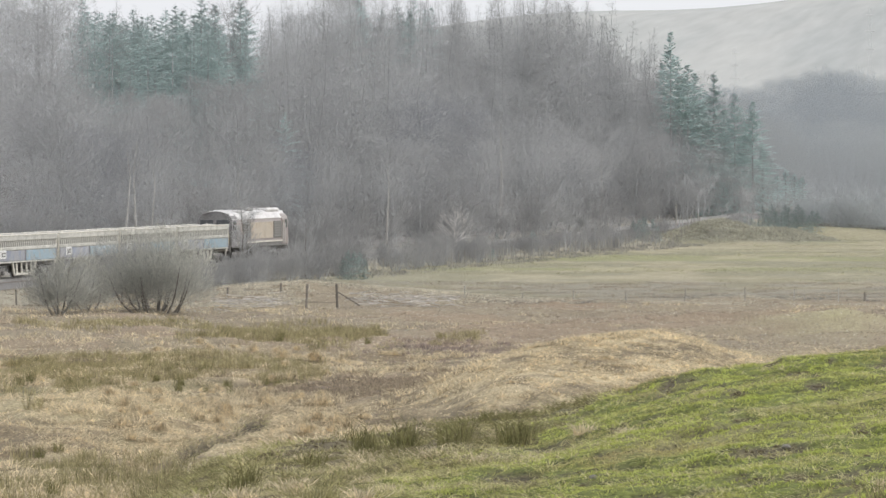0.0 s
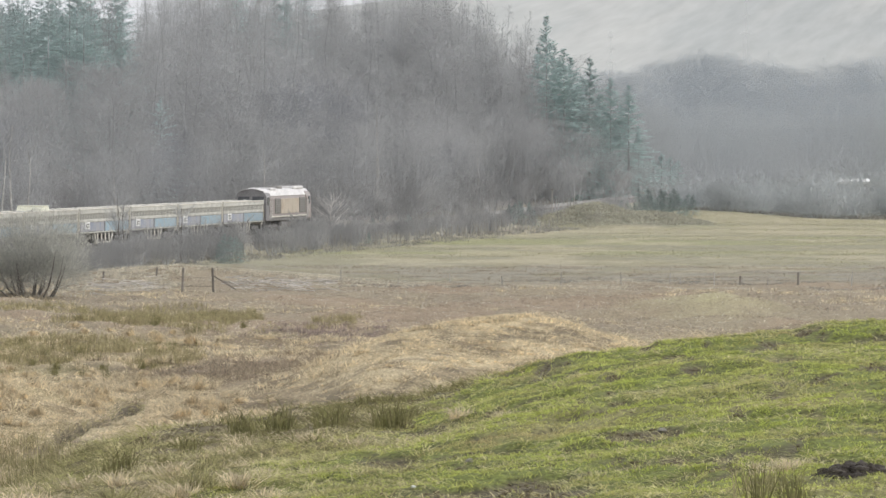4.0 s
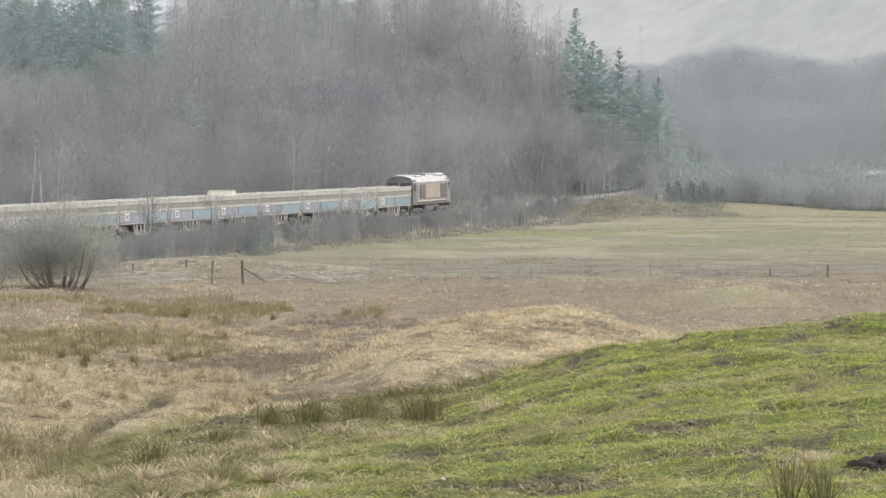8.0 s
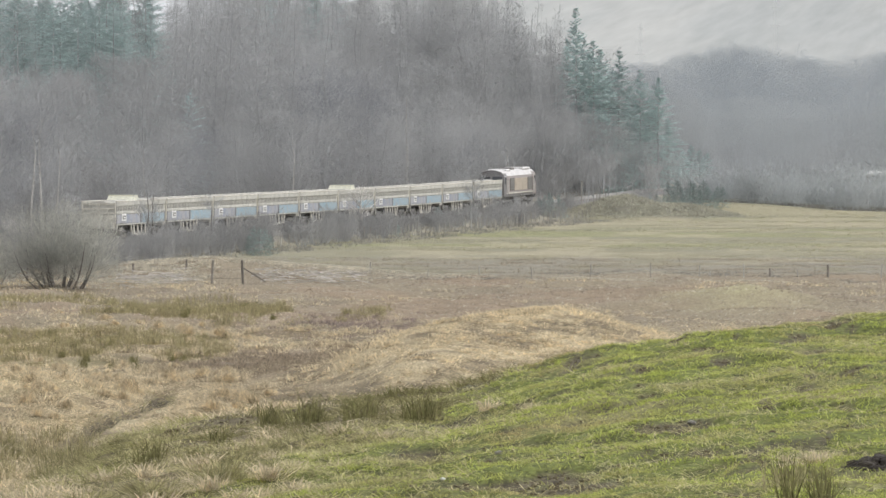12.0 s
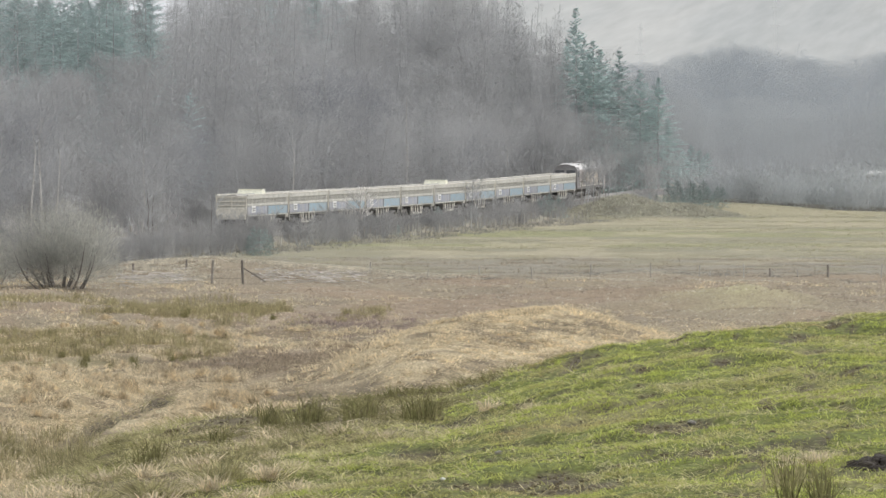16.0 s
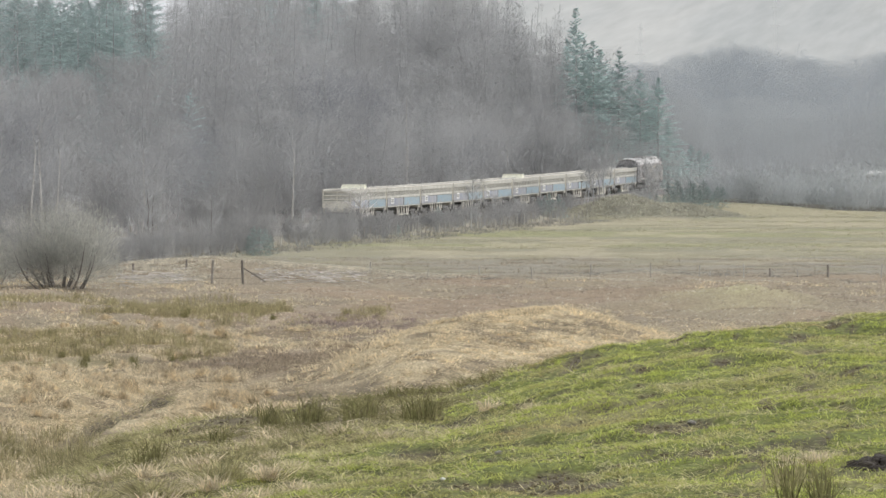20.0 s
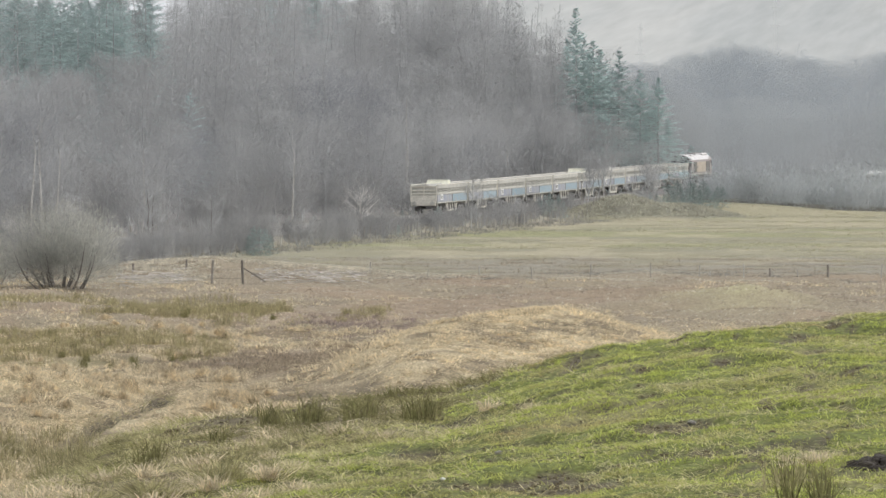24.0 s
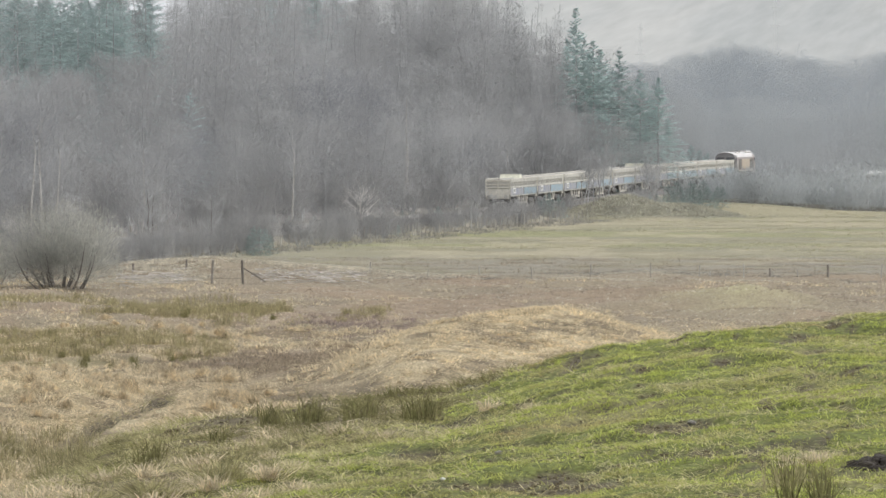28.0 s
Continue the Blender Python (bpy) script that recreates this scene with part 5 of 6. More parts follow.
    part("wall", block((4.2, 2.4, 4.0), (0, 0, -0.9), 0.04), M_POST, root)
    part("roof", block((4.6, 2.9, 0.35), (0, -0.1, 1.2), 0.05, Matrix.Rotation(0.12, 3, "X")), M_WHITE, root, "pale sheet roof")


build_fences()


# ---- grass, tussocks and rushes ----
def blades(rng, base, length, width, lean, up=1.0):
    """Blade strips at base points: lean is the sideways spread, the tip bends over."""
    n = len(base)
    a = rng.random(n) * 6.283
    out = np.stack([np.cos(a), np.sin(a), np.zeros(n)], 1) * (lean * (0.3 + rng.random(n)))[:, None]
    mid = base + (out * 0.5 + np.array([0, 0, up]) * 0.6) * length[:, None]
    tip = base + (out * 1.5 + np.array([0, 0, up]) * (1.0 - 0.35 * lean[:, None])) * length[:, None]
    side = np.stack([np.cos(a * 3 + 1), np.sin(a * 3 + 1), np.zeros(n)], 1) * np.reshape(width, (-1, 1))
    v = np.stack([base - side, base + side, mid + side * 0.8, mid - side * 0.8, tip], 1).reshape(-1, 3)
    i = np.arange(n)[:, None] * 5
    return v, np.concatenate([i + np.array([[0, 1, 2]]), i + np.array([[0, 2, 3]]), i + np.array([[3, 2, 4]])])


def sheet(name, label, arrays, mat):
    me = from_arrays(name, *arrays)
    me.materials.append(mat)
    return tagged(new(name, me), label, "grass", kind="stuff")


def scatter(rng, number, y0, y1, b0, b1):
    """Even plan points over a wedge of ground between two bearings."""
    y = np.sqrt(rng.uniform(y0 * y0, y1 * y1, number))
    return rng.uniform(b0, b1, number) * y / 1000, y


def clumped(rng, x, y, per, radius):
    """per points round each of the given ones, standing on the ground."""
    wide = np.repeat(np.zeros(len(x)) + radius, per)
    px = np.repeat(x, per) + rng.normal(size=len(wide)) * wide
    py = np.repeat(y, per) + rng.normal(size=len(wide)) * wide
    return np.stack([px, py, ground(px, py) - 0.02], 1)


def build_grass():
    rng = np.random.default_rng(51)
    # short green pasture on the knoll, in small hummocky clumps
    x, y = scatter(rng, 92000, 66, 118, -70, 78)
    keep = rng.random(len(x)) < pasture(x, y) * (1 - 0.75 * bare_soil(x, y)) * (1 - 0.88 * scars(x, y)) * (0.30 + 0.65 * smooth(0.42, 0.56, patches(x, y, 0.5, 61, 3)))
    x, y = x[keep], y[keep]
    base = clumped(rng, x, y, 5, 0.06)
    sheet("pasture_grass", "short green winter pasture grass", blades(rng, base, rng.uniform(0.03, 0.10, len(base)), 0.0062, rng.uniform(0.6, 2.2, len(base))), M_LAWN)
    # bleached stems lying in it
    x, y = scatter(rng, 12000, 66, 130, -86, 78)
    keep = rng.random(len(x)) < 0.05 + 0.95 * smooth(0.50, 0.64, patches(x, y * 0.8, 1.5, 28, 3))
    x, y = x[keep], y[keep]
    base = clumped(rng, x, y, 8, 0.10)
    sheet("dead_grass", "bleached dead grass in the pasture", blades(rng, base, rng.uniform(0.10, 0.34, len(base)), 0.0065, rng.uniform(0.9, 2.8, len(base)), 0.42), M_WISP)
    # rough mixed growth on the knoll's flank
    x, y = scatter(rng, 7600, 74, 150, -92, 12)
    keep = rng.random(len(x)) < (1 - pasture(x, y)) * (0.10 + 0.90 * smooth(0.44, 0.56, patches(x, y, 1.3, 64)))
    x, y = x[keep], y[keep]
    kind = patches(x, y, 2.2, 65, 3) + 0.16 * (rng.random(len(x)) - 0.5)
    for pick, mat, label in ((kind < 0.40, M_FLANK, "coarse green grass on the knoll's flank"), ((kind >= 0.40) & (kind < 0.43), M_STRAW, "rough bleached grass on the knoll's flank"),
                             ((kind >= 0.43) & (kind < 0.54), M_COARSE, "long yellowed grass on the knoll's flank"), (kind >= 0.54, M_DARKRUSH, "thin olive rushes on the knoll's flank")):
        per = 22
        size = np.repeat(rng.uniform(0.5, 1.25, pick.sum()), per)
        base = clumped(rng, x[pick], y[pick], per, 0.12)
        sheet("rough_grass", label, blades(rng, base, rng.uniform(0.14, 0.40, len(base)) * size, 0.0075, rng.uniform(0.7, 2.6, len(base)), 0.7), mat)
    # yellowed and bleached tufts straggling from the flank into the pasture
    own = np.random.default_rng(72)
    for count, low, high, mat, label in ((1700, 0.12, 0.34, M_COARSE, "yellowed tufts straggling into the pasture"), (900, 0.16, 0.42, M_WISP, "bleached tufts straggling into the pasture")):
        x, y = scatter(own, count, 68, 112, -64, 16)
        keep = own.random(len(x)) < smooth(0.46, 0.58, patches(x, y * 0.8, 1.1, 71, 3)) * smooth(16, -18, x / y * 1000)
        x, y = x[keep], y[keep]
        size = np.repeat(own.uniform(0.5, 1.2, len(x)), 20)
        base = clumped(own, x, y, 20, 0.12)
        sheet("rough_grass", label, blades(own, base, own.uniform(low, high, len(base)) * size, 0.007, own.uniform(0.8, 2.6, len(base)), 0.6), mat)
    # straw tussocks over the near valley floor, domed heads with dark gaps between
    x, y = scatter(rng, 5600, 122, 275, -92, 70)
    seen = (x < -3) | (y > 185)
    x, y = x[seen], y[seen]
    keep = rng.random(len(x)) < 0.3 + 0.70 * smooth(0.44, 0.56, patches(x, y * 0.7, 3, 22))
    keep &= (by_ditch(x, y) < 0.05) & (rng.random(len(x)) > 1.3 * hump(x, y, -6.0, 238, 4.2, 13))
    x, y = x[keep], y[keep]
    size = (1 - 0.5 * hump(x, y, 3.5, 230, 7, 30)) * (rng.uniform(0.5, 1.0, len(x)) + 0.6 * rng.random(len(x)) ** 4) * (0.55 + 0.8 * smooth(0.38, 0.6, patches(x, y * 0.8, 2.4, 4, 2)))
    base = clumped(rng, x, y, 30, 0.17 * size)
    sz = np.repeat(size, 30)
    sheet("straw_tussocks", "pale straw-coloured moor grass tussocks", blades(rng, base, rng.uniform(0.26, 0.46, len(base)) * sz, 0.014, rng.uniform(0.7, 2.3, len(base)), 0.85), M_STRAW)
    # thin short straw between the tussocks
    x, y = scatter(rng, 62000, 128, 300, -92, 70)
    seen = ((x < -3) | (y > 185)) & (by_ditch(x, y) < 0.2)
    x, y = x[seen], y[seen]
    base = np.stack([x, y, ground(x, y) - 0.02], 1)
    sheet("straw_turf", "thin bleached turf between the tussocks", blades(rng, base, rng.uniform(0.10, 0.28, len(base)), 0.012, rng.uniform(0.9, 2.6, len(base)), 0.6), M_STRAW)
    # and along the ditch and over the hummock
    y1 = rng.uniform(186, 225, 420)
    x1 = np.interp(y1, (150, 185, 198, 208, 240), (-13.0, -10.8, -9.7, -9.2, -8.6)) + rng.choice((-1, 1), 420) * rng.uniform(0.6, 1.8, 420)
    x2, y2 = 2.5 + rng.normal(size=2000) * 4.2, 226 + rng.normal(size=2000) * 18
    x, y = np.concatenate([x1, x2]), np.concatenate([y1, y2])
    base = clumped(rng, x, y, 22, 0.13)
    sheet("straw_tussocks", "bleached tussocks on the ditch banks and hummock", blades(rng, base, rng.uniform(0.09, 0.23, len(base)), 0.012, rng.uniform(0.9, 2.6, len(base)), 0.7), M_STRAW)
    # grey-green grass hanging down the ditch's sides
    x, y = scatter(rng, 36000, 183, 300, -62, -18)
    deep = ditch(x, y)
    keep = (deep > 0.03) & (deep < 0.97)
    x, y = x[keep], y[keep]
    base = clumped(rng, x, y, 3, 0.08)
    sheet("ditch_grass", "grey-green grass hanging down the ditch's sides", blades(rng, base, rng.uniform(0.12, 0.34, len(base)), 0.011, rng.uniform(0.6, 2.2, len(base)), 0.5), M_COARSE)
    # dense straw left of the ditch, and fine mottled growth over the heath
    x, y = scatter(rng, 1500, 186, 234, -80, -40)
    keep = by_ditch(x, y) < 0.05
    x, y = x[keep], y[keep]
    base = clumped(rng, x, y, 20, 0.22)
    sheet("straw_tussocks", "dense peach-coloured straw beside the ditch", blades(rng, base, rng.uniform(0.16, 0.38, len(base)), 0.011, rng.uniform(0.9, 2.6, len(base)), 0.6), M_STRAW)
    for mat, number, label in ((M_BLEACHED, 26000, "thin bleached stems over the heath"), (M_PURPLE, 26000, "thin dark stems over the heath")):
        x, y = scatter(rng, number, 262, 384, -92, 78)
        base = np.stack([x, y, ground(x, y) - 0.02], 1)
        sheet("heath_stems", label, blades(rng, base, rng.uniform(0.10, 0.26, len(base)), 0.014, rng.uniform(0.9, 2.6, len(base)), 0.6), mat)
    # a dark strip of heather in the straw
    x, y = -6.0 + rng.normal(size=900) * 3.0, 238 + rng.normal(size=900) * 8.5
    base = clumped(rng, x, y, 16, 0.16)
    sheet("heather", "dark purple-brown heather in the straw grass", blades(rng, base, rng.uniform(0.12, 0.30, len(base)), 0.012, rng.uniform(0.3, 1.2, len(base))), M_HEATHER)
    x, y = -3.6 + rng.normal(size=520) * 1.9, 286 + rng.normal(size=520) * 8
    base = clumped(rng, x, y, 16, 0.18)
    sheet("heather", "purple-brown heather behind the straw hummock", blades(rng, base, rng.uniform(0.12, 0.28, len(base)), 0.012, rng.uniform(0.3, 1.2, len(base))), M_PURPLE)
    # pale and grey-green tufts along the fence across the valley
    for number, seed, mat, label in ((1500, 81, M_BLEACHED, "pale tufts along the valley fence"), (1300, 82, M_BANK, "grey-green tufts along the valley fence")):
        x, y = scatter(rng, number, 372, 398, -34, 80)
        keep = rng.random(len(x)) < smooth(0.46, 0.60, patches(x * 0.5, y * 0.5, 4, seed))
        base = clumped(rng, x[keep], y[keep], 14, 0.3)
        sheet("fence_grass", label, blades(rng, base, rng.uniform(0.12, 0.34, len(base)), 0.014, rng.uniform(0.6, 2.0, len(base)), 0.7), mat)
    # short grass of the flat field beside the line
    x, y = scatter(rng, 9000, 428, 694, -26, 82)
    keep = (x > track_x(y) + 9) & (rng.random(len(x)) < smooth(0.36, 0.56, patches(x * 0.4, y, 9, 68)))
    x, y = x[keep], y[keep]
    base = clumped(rng, x, y, 8, np.full(len(x), 0.35))
    sheet("field_grass", "short green and fawn grass of the flat field", blades(rng, base, rng.uniform(0.06, 0.20, len(base)), 0.02, rng.uniform(0.6, 2.0, len(base)), 0.8), M_FIELD)
    # grey dead grass along the far edge of the field
    x, y = scatter(rng, 900, 694, 722, 40, 84)
    base = clumped(rng, x, y, 14, np.full(len(x), 0.4))
    sheet("bank_grass", "grey dead grass along the field's far edge", blades(rng, base, rng.uniform(0.3, 0.85, len(base)), 0.022, rng.uniform(0.4, 1.4, len(base))), M_BANK)
    # beds of olive rushes among them
    for b0, b1, y0, y1, number in ((-92, -34, 236, 270, 4200), (-58, -24, 284, 330, 3600), (-20, -6, 296, 320, 700), (-92, -50, 146, 182, 1500), (-84, -50, 318, 334, 500)):
        x, y = scatter(rng, number, y0, y1, b0, b1)
        mb, my = (b0 + b1) / 2, (y0 + y1) / 2
        edge = 1 - ((x / y * 1000 - mb) / (b1 - b0) * 2) ** 2 - ((y - my) / (y1 - y0) * 2) ** 2
        keep = rng.random(len(x)) < smooth(0.0, 0.8, edge + 4.0 * (patches(x, y * 0.45, 2.6, 66) - 0.5))
        x, y = x[keep], y[keep]
        base = clumped(rng, x, y, 7, 0.13)
        sheet("rush_bed", "bed of olive-brown rushes in wet ground", blades(rng, base, rng.uniform(0.28, 0.55, len(base)), 0.011, rng.uniform(0.1, 0.8, len(base))), M_RUSH)
    # lower brown heath farther out
    x, y = scatter(rng, 9500, 215, 440, -92, 78)
    keep = rng.random(len(x)) < 0.3 + 0.7 * smooth(0.45, 0.58, patches(x, y * 0.7, 4, 22))
    x, y = x[keep], y[keep]
    base = clumped(rng, x, y, 11, np.full(len(x), 0.45))
    sheet("heath_growth", "brown heath and dead bracken stems", blades(rng, base, rng.uniform(0.10, 0.26, len(base)), 0.013, rng.uniform(0.9, 2.6, len(base)), 0.7), M_HEATHER)
    x, y = scatter(rng, 3600, 255, 372, -92, 78)
    keep = rng.random(len(x)) < smooth(0.5, 0.62, patches(x, y * 0.5, 7, 63))
    x, y = x[keep], y[keep]
    base = clumped(rng, x, y, 12, np.full(len(x), 0.22))
    sheet("straw_tussocks", "pale straw-coloured tussocks on the heath", blades(rng, base, rng.uniform(0.2, 0.4, len(base)), 0.014, rng.uniform(0.5, 1.3, len(base)), 0.85), M_STRAW)
    # bleached grass humps beyond the willow and its fence
    x, y = scatter(rng, 1500, 362, 398, -66, -12)
    keep = rng.random(len(x)) < smooth(0.44, 0.6, patches(x, y * 0.4, 4, 67))
    x, y = x[keep], y[keep]
    base = clumped(rng, x, y, 20, np.full(len(x), 0.28))
    sheet("bleached_grass", "pale bleached grass humps beyond the willow", blades(rng, base, rng.uniform(0.15, 0.42, len(base)), 0.016, rng.uniform(0.8, 2.2, len(base)), 0.75), M_BLEACHED)
    # coarse olive growth on the mound by the line
    x, y = rng.uniform(11, 32, 2600), rng.uniform(626, 672, 2600)
    keep = rng.random(2600) < smooth(0.05, 0.25, hump(x, y, 18.4, 644, 4.6, 9) + 0.8 * hump(x, y, 25.5, 652, 4, 10))
    base = clumped(rng, x[keep], y[keep], 14, 0.28)
    sheet("mound_grass", "coarse olive grass on the mound by the line", blades(rng, base, rng.uniform(0.2, 0.6, len(base)), 0.022, rng.uniform(0.5, 1.8, len(base)), 0.8), M_MOUND)
    # rough grass along the railway bank and on the mound
    x, y = scatter(rng, 11000, 395, 700, -90, 50)
    n = -(x - track_x(y)) * 0.985
    keep = ((n > -14) & (n < -3.4)) | (hump(x, y, 18.4, 644, 4.6, 9) + hump(x, y, 25.5, 652, 4, 10) > 0.15)
    x, y = x[keep], y[keep]
    base = clumped(rng, x, y, 12, np.full(len(x), 0.3))
    sheet("bank_grass", "rough dead grass on the railway bank", blades(rng, base, rng.uniform(0.15, 0.45, len(base)), 0.016, rng.uniform(0.5, 1.6, len(base))), M_BANK)


build_grass()


def clods(rng, at, radius):
    """Small uneven lumps of earth at the given points."""
    g = 0.5 + 5 ** 0.5 / 2
    solid = np.array([(-1, g, 0), (1, g, 0), (-1, -g, 0), (1, -g, 0), (0, -1, g), (0, 1, g), (0, -1, -g), (0, 1, -g), (g, 0, -1), (g, 0, 1), (-g, 0, -1), (-g, 0, 1)]) / 1.9
    f = np.array([(0, 11, 5), (0, 5, 1), (0, 1, 7), (0, 7, 10), (0, 10, 11), (1, 5, 9), (5, 11, 4), (11, 10, 2), (10, 7, 6), (7, 1, 8), (3, 9, 4), (3, 4, 2), (3, 2, 6), (3, 6, 8), (3, 8, 9), (4, 9, 5), (2, 4, 11), (6, 2, 10), (8, 6, 7), (9, 8, 1)])
    n = len(at)
    v = solid[None] * rng.uniform(0.6, 1.25, (n, 12, 1)) * np.reshape(radius, (n, 1, 1)) * np.stack([rng.uniform(0.7, 1.4, n), rng.uniform(0.7, 1.4, n), rng.uniform(0.5, 0.9, n)], 1)[:, None] + at[:, None]
    return from_arrays("clods", v.reshape(-1, 3), (f[None] + (np.arange(n) * 12)[:, None, None]).reshape(-1, 3))


def build_rushes():
    rng = np.random.default_rng(71)
    kinds = []
    for k in range(5):
        n = 80
        r = 0.16 + 0.05 * k
        a, d = rng.random(n) * 6.283, np.sqrt(rng.random(n)) * r
        base = np.stack([np.cos(a) * d, np.sin(a) * d, np.full(n, -0.05)], 1)
        v, f = blades(rng, base, rng.uniform(0.28, 0.62, n), 0.007, rng.uniform(0.1, 0.7, n))
        me = from_arrays("rush_clump", v, f)
        me.materials.append(M_DARKRUSH if k < 2 else M_RUSH)
        kinds.append(me)
    number = [0] * 5
    for b0, b1, y0, y1, count, s0, s1 in ((-84, -38, 236, 266, 60, 0.7, 1.1), (-54, -26, 288, 324, 50, 0.7, 1.2), (-21, -9, 294, 308, 10, 0.7, 1.1), (-24, -1, 104, 113, 6, 0.4, 0.8),
                                          (-84, -53, 150, 188, 46, 0.8, 1.3), (-50, -28, 118, 140, 16, 0.6, 1.0), (-74, -56, 104, 126, 34, 1.0, 1.6), (-90, -74, 100, 130, 16, 1.0, 1.6), (-82, -72, 200, 260, 14, 0.8, 1.3), (54.5, 55.5, 70.2, 70.4, 1, 0.8, 0.85)):
        for _ in range(count):
            y = rng.uniform(y0, y1)
            x = across(rng.uniform(b0, b1), y)
            ob = new("rush_clump", kinds[int(rng.integers(5))])
            s = rng.uniform(s0, s1)
            ob.matrix_basis = on_ground(x, y, rng.uniform(0, 360), 0.0)
            ob.scale = (s, s, s)
            tagged(ob, "clump of green-brown rushes in rough grass", "rushes", "rush clumps")
    # two splayed clumps in the pasture, thin and leaning out
    for b, y in ((55.6, 68.6), (60.4, 68.7), (61.6, 69.0)):
        n = 46
        a, d = rng.random(n) * 6.283, np.sqrt(rng.random(n)) * 0.11
        base = np.stack([np.cos(a) * d, np.sin(a) * d, np.full(n, -0.04)], 1)
        me = from_arrays("rush_clump", *blades(rng, base, rng.uniform(0.3, 0.82, n), 0.006, rng.uniform(0.15, 0.9, n)))
        me.materials.append(M_DARKRUSH)
        ob = new("rush_clump", me)
        ob.matrix_basis = on_ground(across(b, y), y, 0, 0.0)
        tagged(ob, "splayed clump of dark rushes in the green pasture", "rushes", "rush clumps")
    # domed heads of moor grass round the ditch and the wet ground
    domes = []
    for k in range(4):
        n, r, h = 170, 0.26 + 0.03 * k, 0.26 + 0.04 * k
        a = rng.random(n) * 6.283
        way = np.stack([np.cos(a), np.sin(a), 0 * a], 1)
        up = np.array([0, 0, 1.0])
        rho = np.sqrt(rng.random((n, 1)))
        high = h * np.sqrt(1 - 0.9 * rho ** 2) * rng.uniform(0.8, 1.1, (n, 1))
        twist = rng.normal(size=(n, 3)) * np.array([0.06, 0.06, 0.02])
        p = [way * 0.4 * r * rho + up * high * 0.4, way * r * rho * 0.85 + up * high, way * (r * rho + 0.08) + up * (high - 0.03) + twist, way * (r * rho + 0.14) + up * (high - 0.15) + twist * 2]
        side = np.stack([-np.sin(a), np.cos(a), 0 * a], 1) * 0.009
        v = np.concatenate([np.stack([q - side * (1.1 - 0.3 * c), q + side * (1.1 - 0.3 * c)], 1) for c, q in enumerate(p)], 1).reshape(-1, 3)
        i = (np.arange(n) * 8)[:, None]
        f = np.concatenate([i + np.array([[2 * c, 2 * c + 1, 2 * c + 3, 2 * c + 2]]) for c in range(3)])
        me = from_arrays("grass_tussock", v, f)
        me.materials.append(M_STRAW)
        domes.append(me)
    places = [(rng.uniform(-74, -34), rng.uniform(206, 262)) for _ in range(60)] + [(rng.uniform(-70, -28), rng.uniform(186, 216)) for _ in range(55)] + [(rng.uniform(-62, -30), rng.uniform(262, 300)) for _ in range(25)]
    for b, y in places:
        x = across(b, y)
        if float(by_ditch(x, y)) > 0.1 or float(ditch(x - 0.7, y)) > 0.1:
            continue
        ob = new("grass_tussock", domes[int(rng.integers(4))])
        ob.matrix_basis = on_ground(x, y, rng.uniform(0, 360), 0.03)
        s = rng.uniform(0.75, 1.4)
        ob.scale = (s, s, s * rng.uniform(0.8, 1.2))
        tagged(ob, "domed tussock of pale bleached moor grass", "tussock", "moor grass tussocks")
    for b, y, s in ((-27.8, 109, 1.2), (-26.4, 107, 0.9), (-22.0, 109, 1.5), (-21.0, 108, 1.1), (-13.6, 105, 1.4), (-12.6, 106, 1.1), (-14.8, 104, 0.9), (-3.6, 102, 1.35), (-2.4, 103, 1.1), (-5.0, 104, 0.8), (-48.5, 97, 1.0), (-47.0, 99, 1.2), (-62, 104, 1.1), (-36, 104, 1.0)):
        ob = new("rush_clump", kinds[int(rng.integers(2))])
        ob.matrix_basis = on_ground(across(b, y), y, rng.uniform(0, 360), 0.0)
        ob.scale = (s, s, s * 0.95)
        tagged(ob, "tall spiky clump of green-brown rushes on the knoll", "rushes", "rush clumps")
    # pale tufts on the knoll's edge
    tufts = []
    for k in range(3):
        n = 90
        a, d = rng.random(n) * 6.283, np.sqrt(rng.random(n)) * 0.14
        base = np.stack([np.cos(a) * d, np.sin(a) * d, np.full(n, -0.03)], 1)
        me = from_arrays("straw_tuft", *blades(rng, base, rng.uniform(0.2, 0.48, n), 0.007, rng.uniform(0.5, 1.9, n), 0.8))
        me.materials.append(M_STRAW)
        tufts.append(me)
    for b, y in ((-27.6, 106), (-29.5, 100), (-31.0, 95), (-26.5, 103), (-4.5, 107), (-3.0, 106), (-13.5, 104), (-17.0, 100), (-10, 98), (-34, 101), (-37, 108), (-36, 94), (7, 100), (14, 98), (56, 74), (59, 75.5), (55, 75), (58, 74.5), (61, 76), (62, 75), (60, 74), (-58, 160), (-61, 158), (-64, 161), *((rng.uniform(-70, -22), rng.uniform(80, 100)) for _ in range(34))):
        x = across(b, y)
        ob = new("straw_tuft", tufts[int(rng.integers(3))])
        s = rng.uniform(0.6, 1.35) * (0.62 if b > 50 else 1.0)
        ob.matrix_basis = on_ground(x, y, rng.uniform(0, 360), 0.0)
        ob.scale = (s, s, s)
        tagged(ob, "pale bleached tuft of dead grass", "grass tuft", "straw tufts")
    # large yellowed clumps at the foot of the knoll
    for k, (b, y, s) in enumerate(((-59.5, 84, 1.9), (-57.6, 83, 1.7), (-55.4, 85, 1.8), (-61.8, 86, 1.5), (-33.4, 92, 1.5), (-31.8, 90, 1.7), (-30.2, 93, 1.3), (-36.5, 86, 1.6), (-34.6, 84, 1.8), (-41, 85, 1.4), (-47, 83.5, 1.6), (-50.5, 86, 1.3), (-66, 88, 1.8), (-69, 86, 1.6), (-27.0, 88, 1.2))):
        n = 150
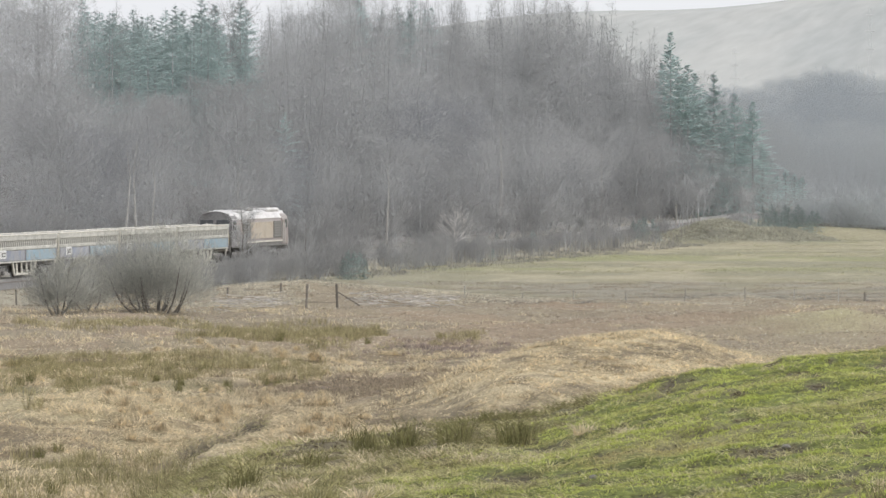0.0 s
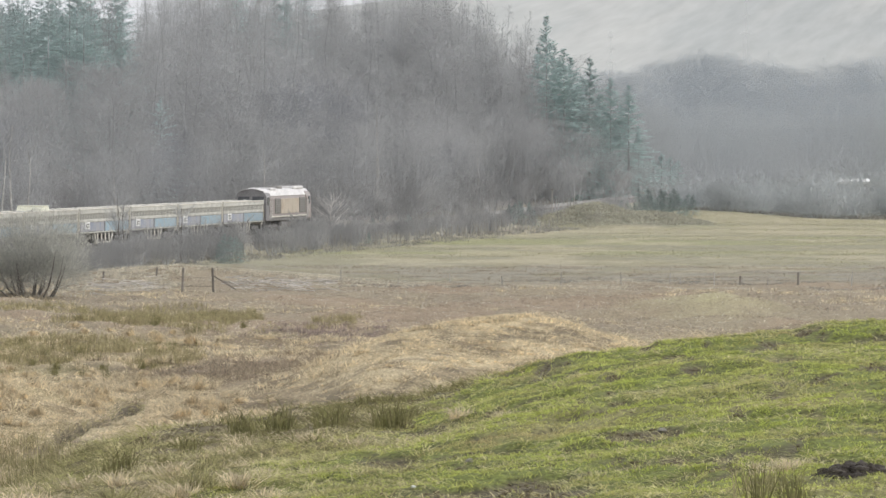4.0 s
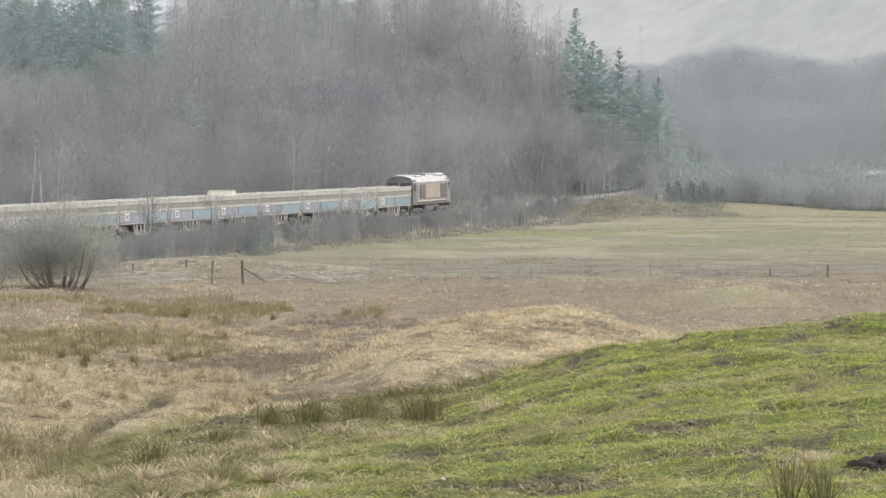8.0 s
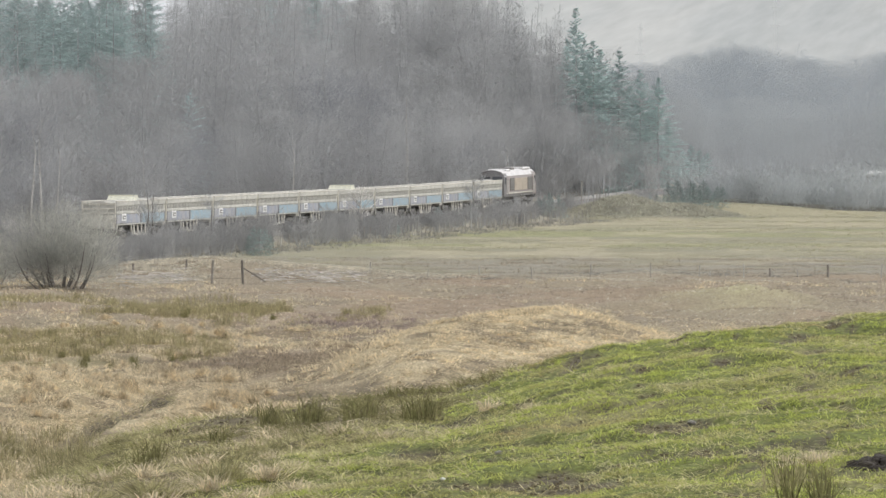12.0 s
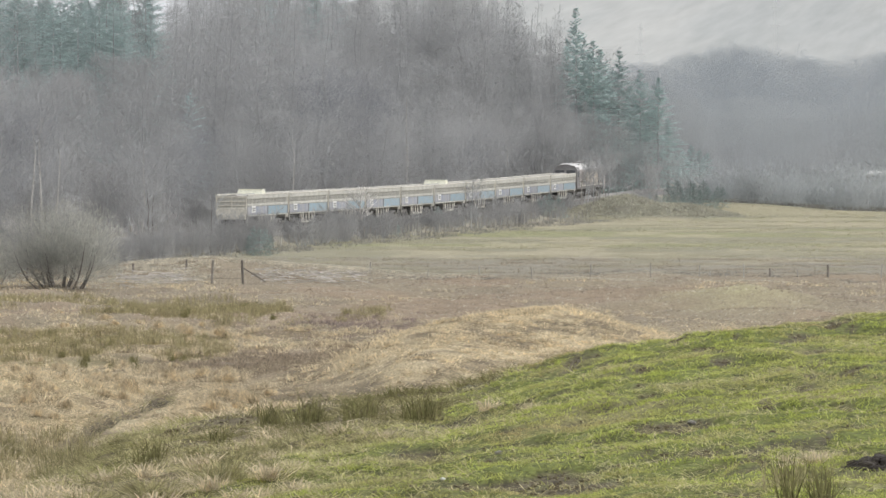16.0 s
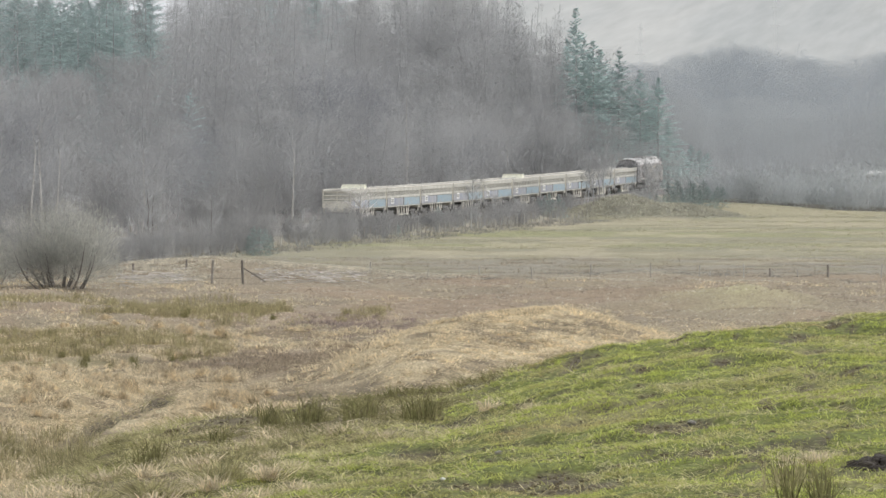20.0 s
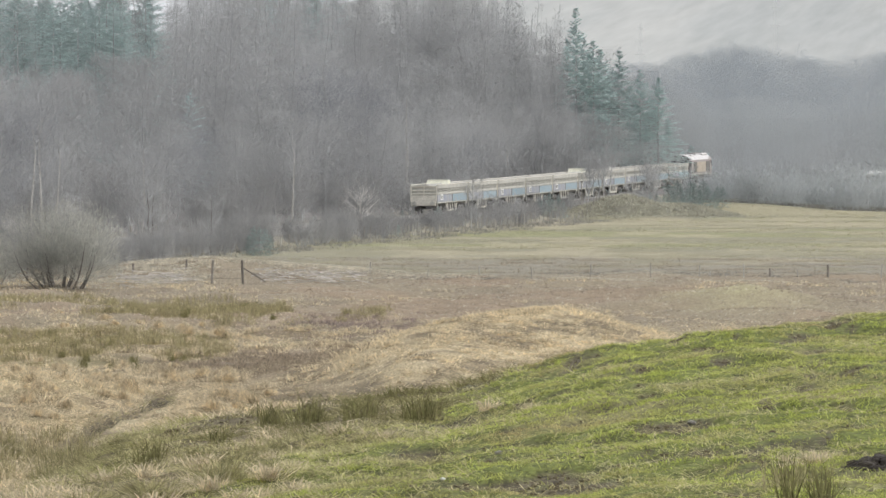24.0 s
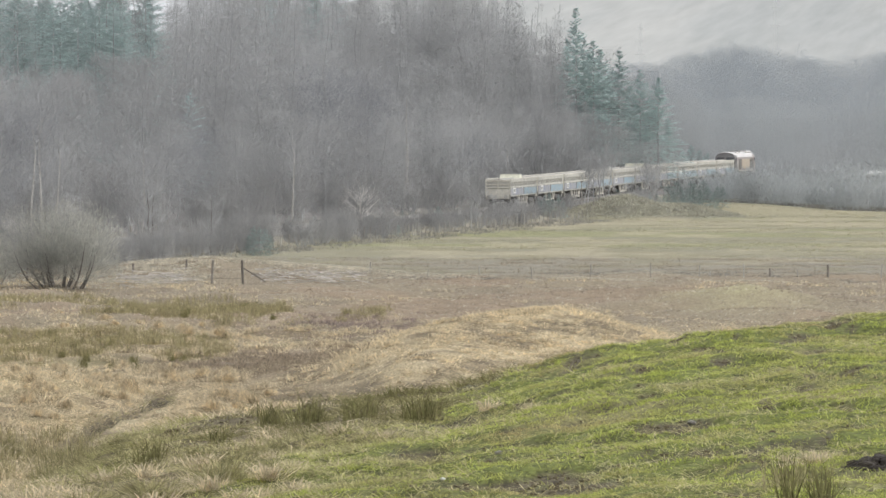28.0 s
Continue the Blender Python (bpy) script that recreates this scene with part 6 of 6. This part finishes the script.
        a, d = rng.random(n) * 6.283, np.sqrt(rng.random(n)) * 0.13
        base = np.stack([np.cos(a) * d, np.sin(a) * d, np.full(n, -0.03)], 1)
        me = from_arrays("grass_clump", *blades(rng, base, rng.uniform(0.16, 0.40, n), 0.0055, rng.uniform(0.4, 2.2, n), 0.85))
        me.materials.append(M_STRAW if k % 3 == 0 else M_COARSE)
        ob = new("grass_clump", me)
        ob.matrix_basis = on_ground(across(b, y), y, 0, 0.0)
        ob.scale = (s, s, s)
        tagged(ob, "large shaggy clump of yellowed grass on the knoll's flank", "grass clump", "shaggy grass clumps")
    # turned soil at the pasture's edge, heaps of small clods
    for b, y, size, count in ((69.4, 73.2, 0.14, 90), (71.4, 73.6, 0.55, 520), (68.6, 72.2, 0.10, 16), (22, 79, 0.12, 18), (31, 78, 0.10, 12), (-8, 80, 0.10, 12), (36, 83, 0.14, 22)):
        a, d = rng.random(count) * 6.283, np.sqrt(rng.random(count))
        at = np.stack([np.cos(a) * d * size, np.sin(a) * d * size, (1 - d * d) * size * 0.38 * np.sqrt(rng.random(count))], 1)
        ob = part("molehill", clods(rng, at, rng.uniform(0.04, 0.17, count) * size), M_MUD)
        ob.matrix_basis = on_ground(across(b, y), y, 0, 0.0)
        tagged(ob, "low dark molehill of turned soil in the pasture", "molehill", "molehills")
    x, y = scatter(rng, 60000, 68, 116, -40, 78)
    keep = (rng.random(len(x)) < np.maximum(0.9 * scars(x, y), 0.08 * creases(x, y))) & (pasture(x, y) > 0.6)
    x, y = x[keep][:6000], y[keep][:6000]
    fx, fy = scatter(rng, 9000, 84, 118, -66, 2)
    keep = (pasture(fx, fy) < 0.4) & (patches(fx, fy, 1.6, 29, 3) > 0.52)
    ob = part("soil_clods", clods(rng, np.stack([fx, fy, ground(fx, fy)], 1)[keep], rng.uniform(0.012, 0.05, int(keep.sum()))), M_SOIL)
    tagged(ob, "dark clods and litter on the knoll's rough flank", "soil", kind="stuff")
    ob = part("soil_clods", clods(rng, np.stack([x, y, ground(x, y)], 1), rng.uniform(0.012, 0.045, len(x))), M_SOIL)
    tagged(ob, "small clods of dark soil trodden out of the pasture", "soil", kind="stuff")


build_rushes()


# ---- what moves ----
def motions():
    times = [float(k) for k in range(29)]
    walk(LOCOMOTIVE, [(t, riding(front_at(t) - LOCO / 2, 12.8)) for t in times])
    for k, wagon in enumerate(WAGONS):
        back = LOCO + 0.1 + WAGON * (k + 0.5)
        walk(wagon, [(t, riding(front_at(t) - back, 11.8)) for t in times])


motions()
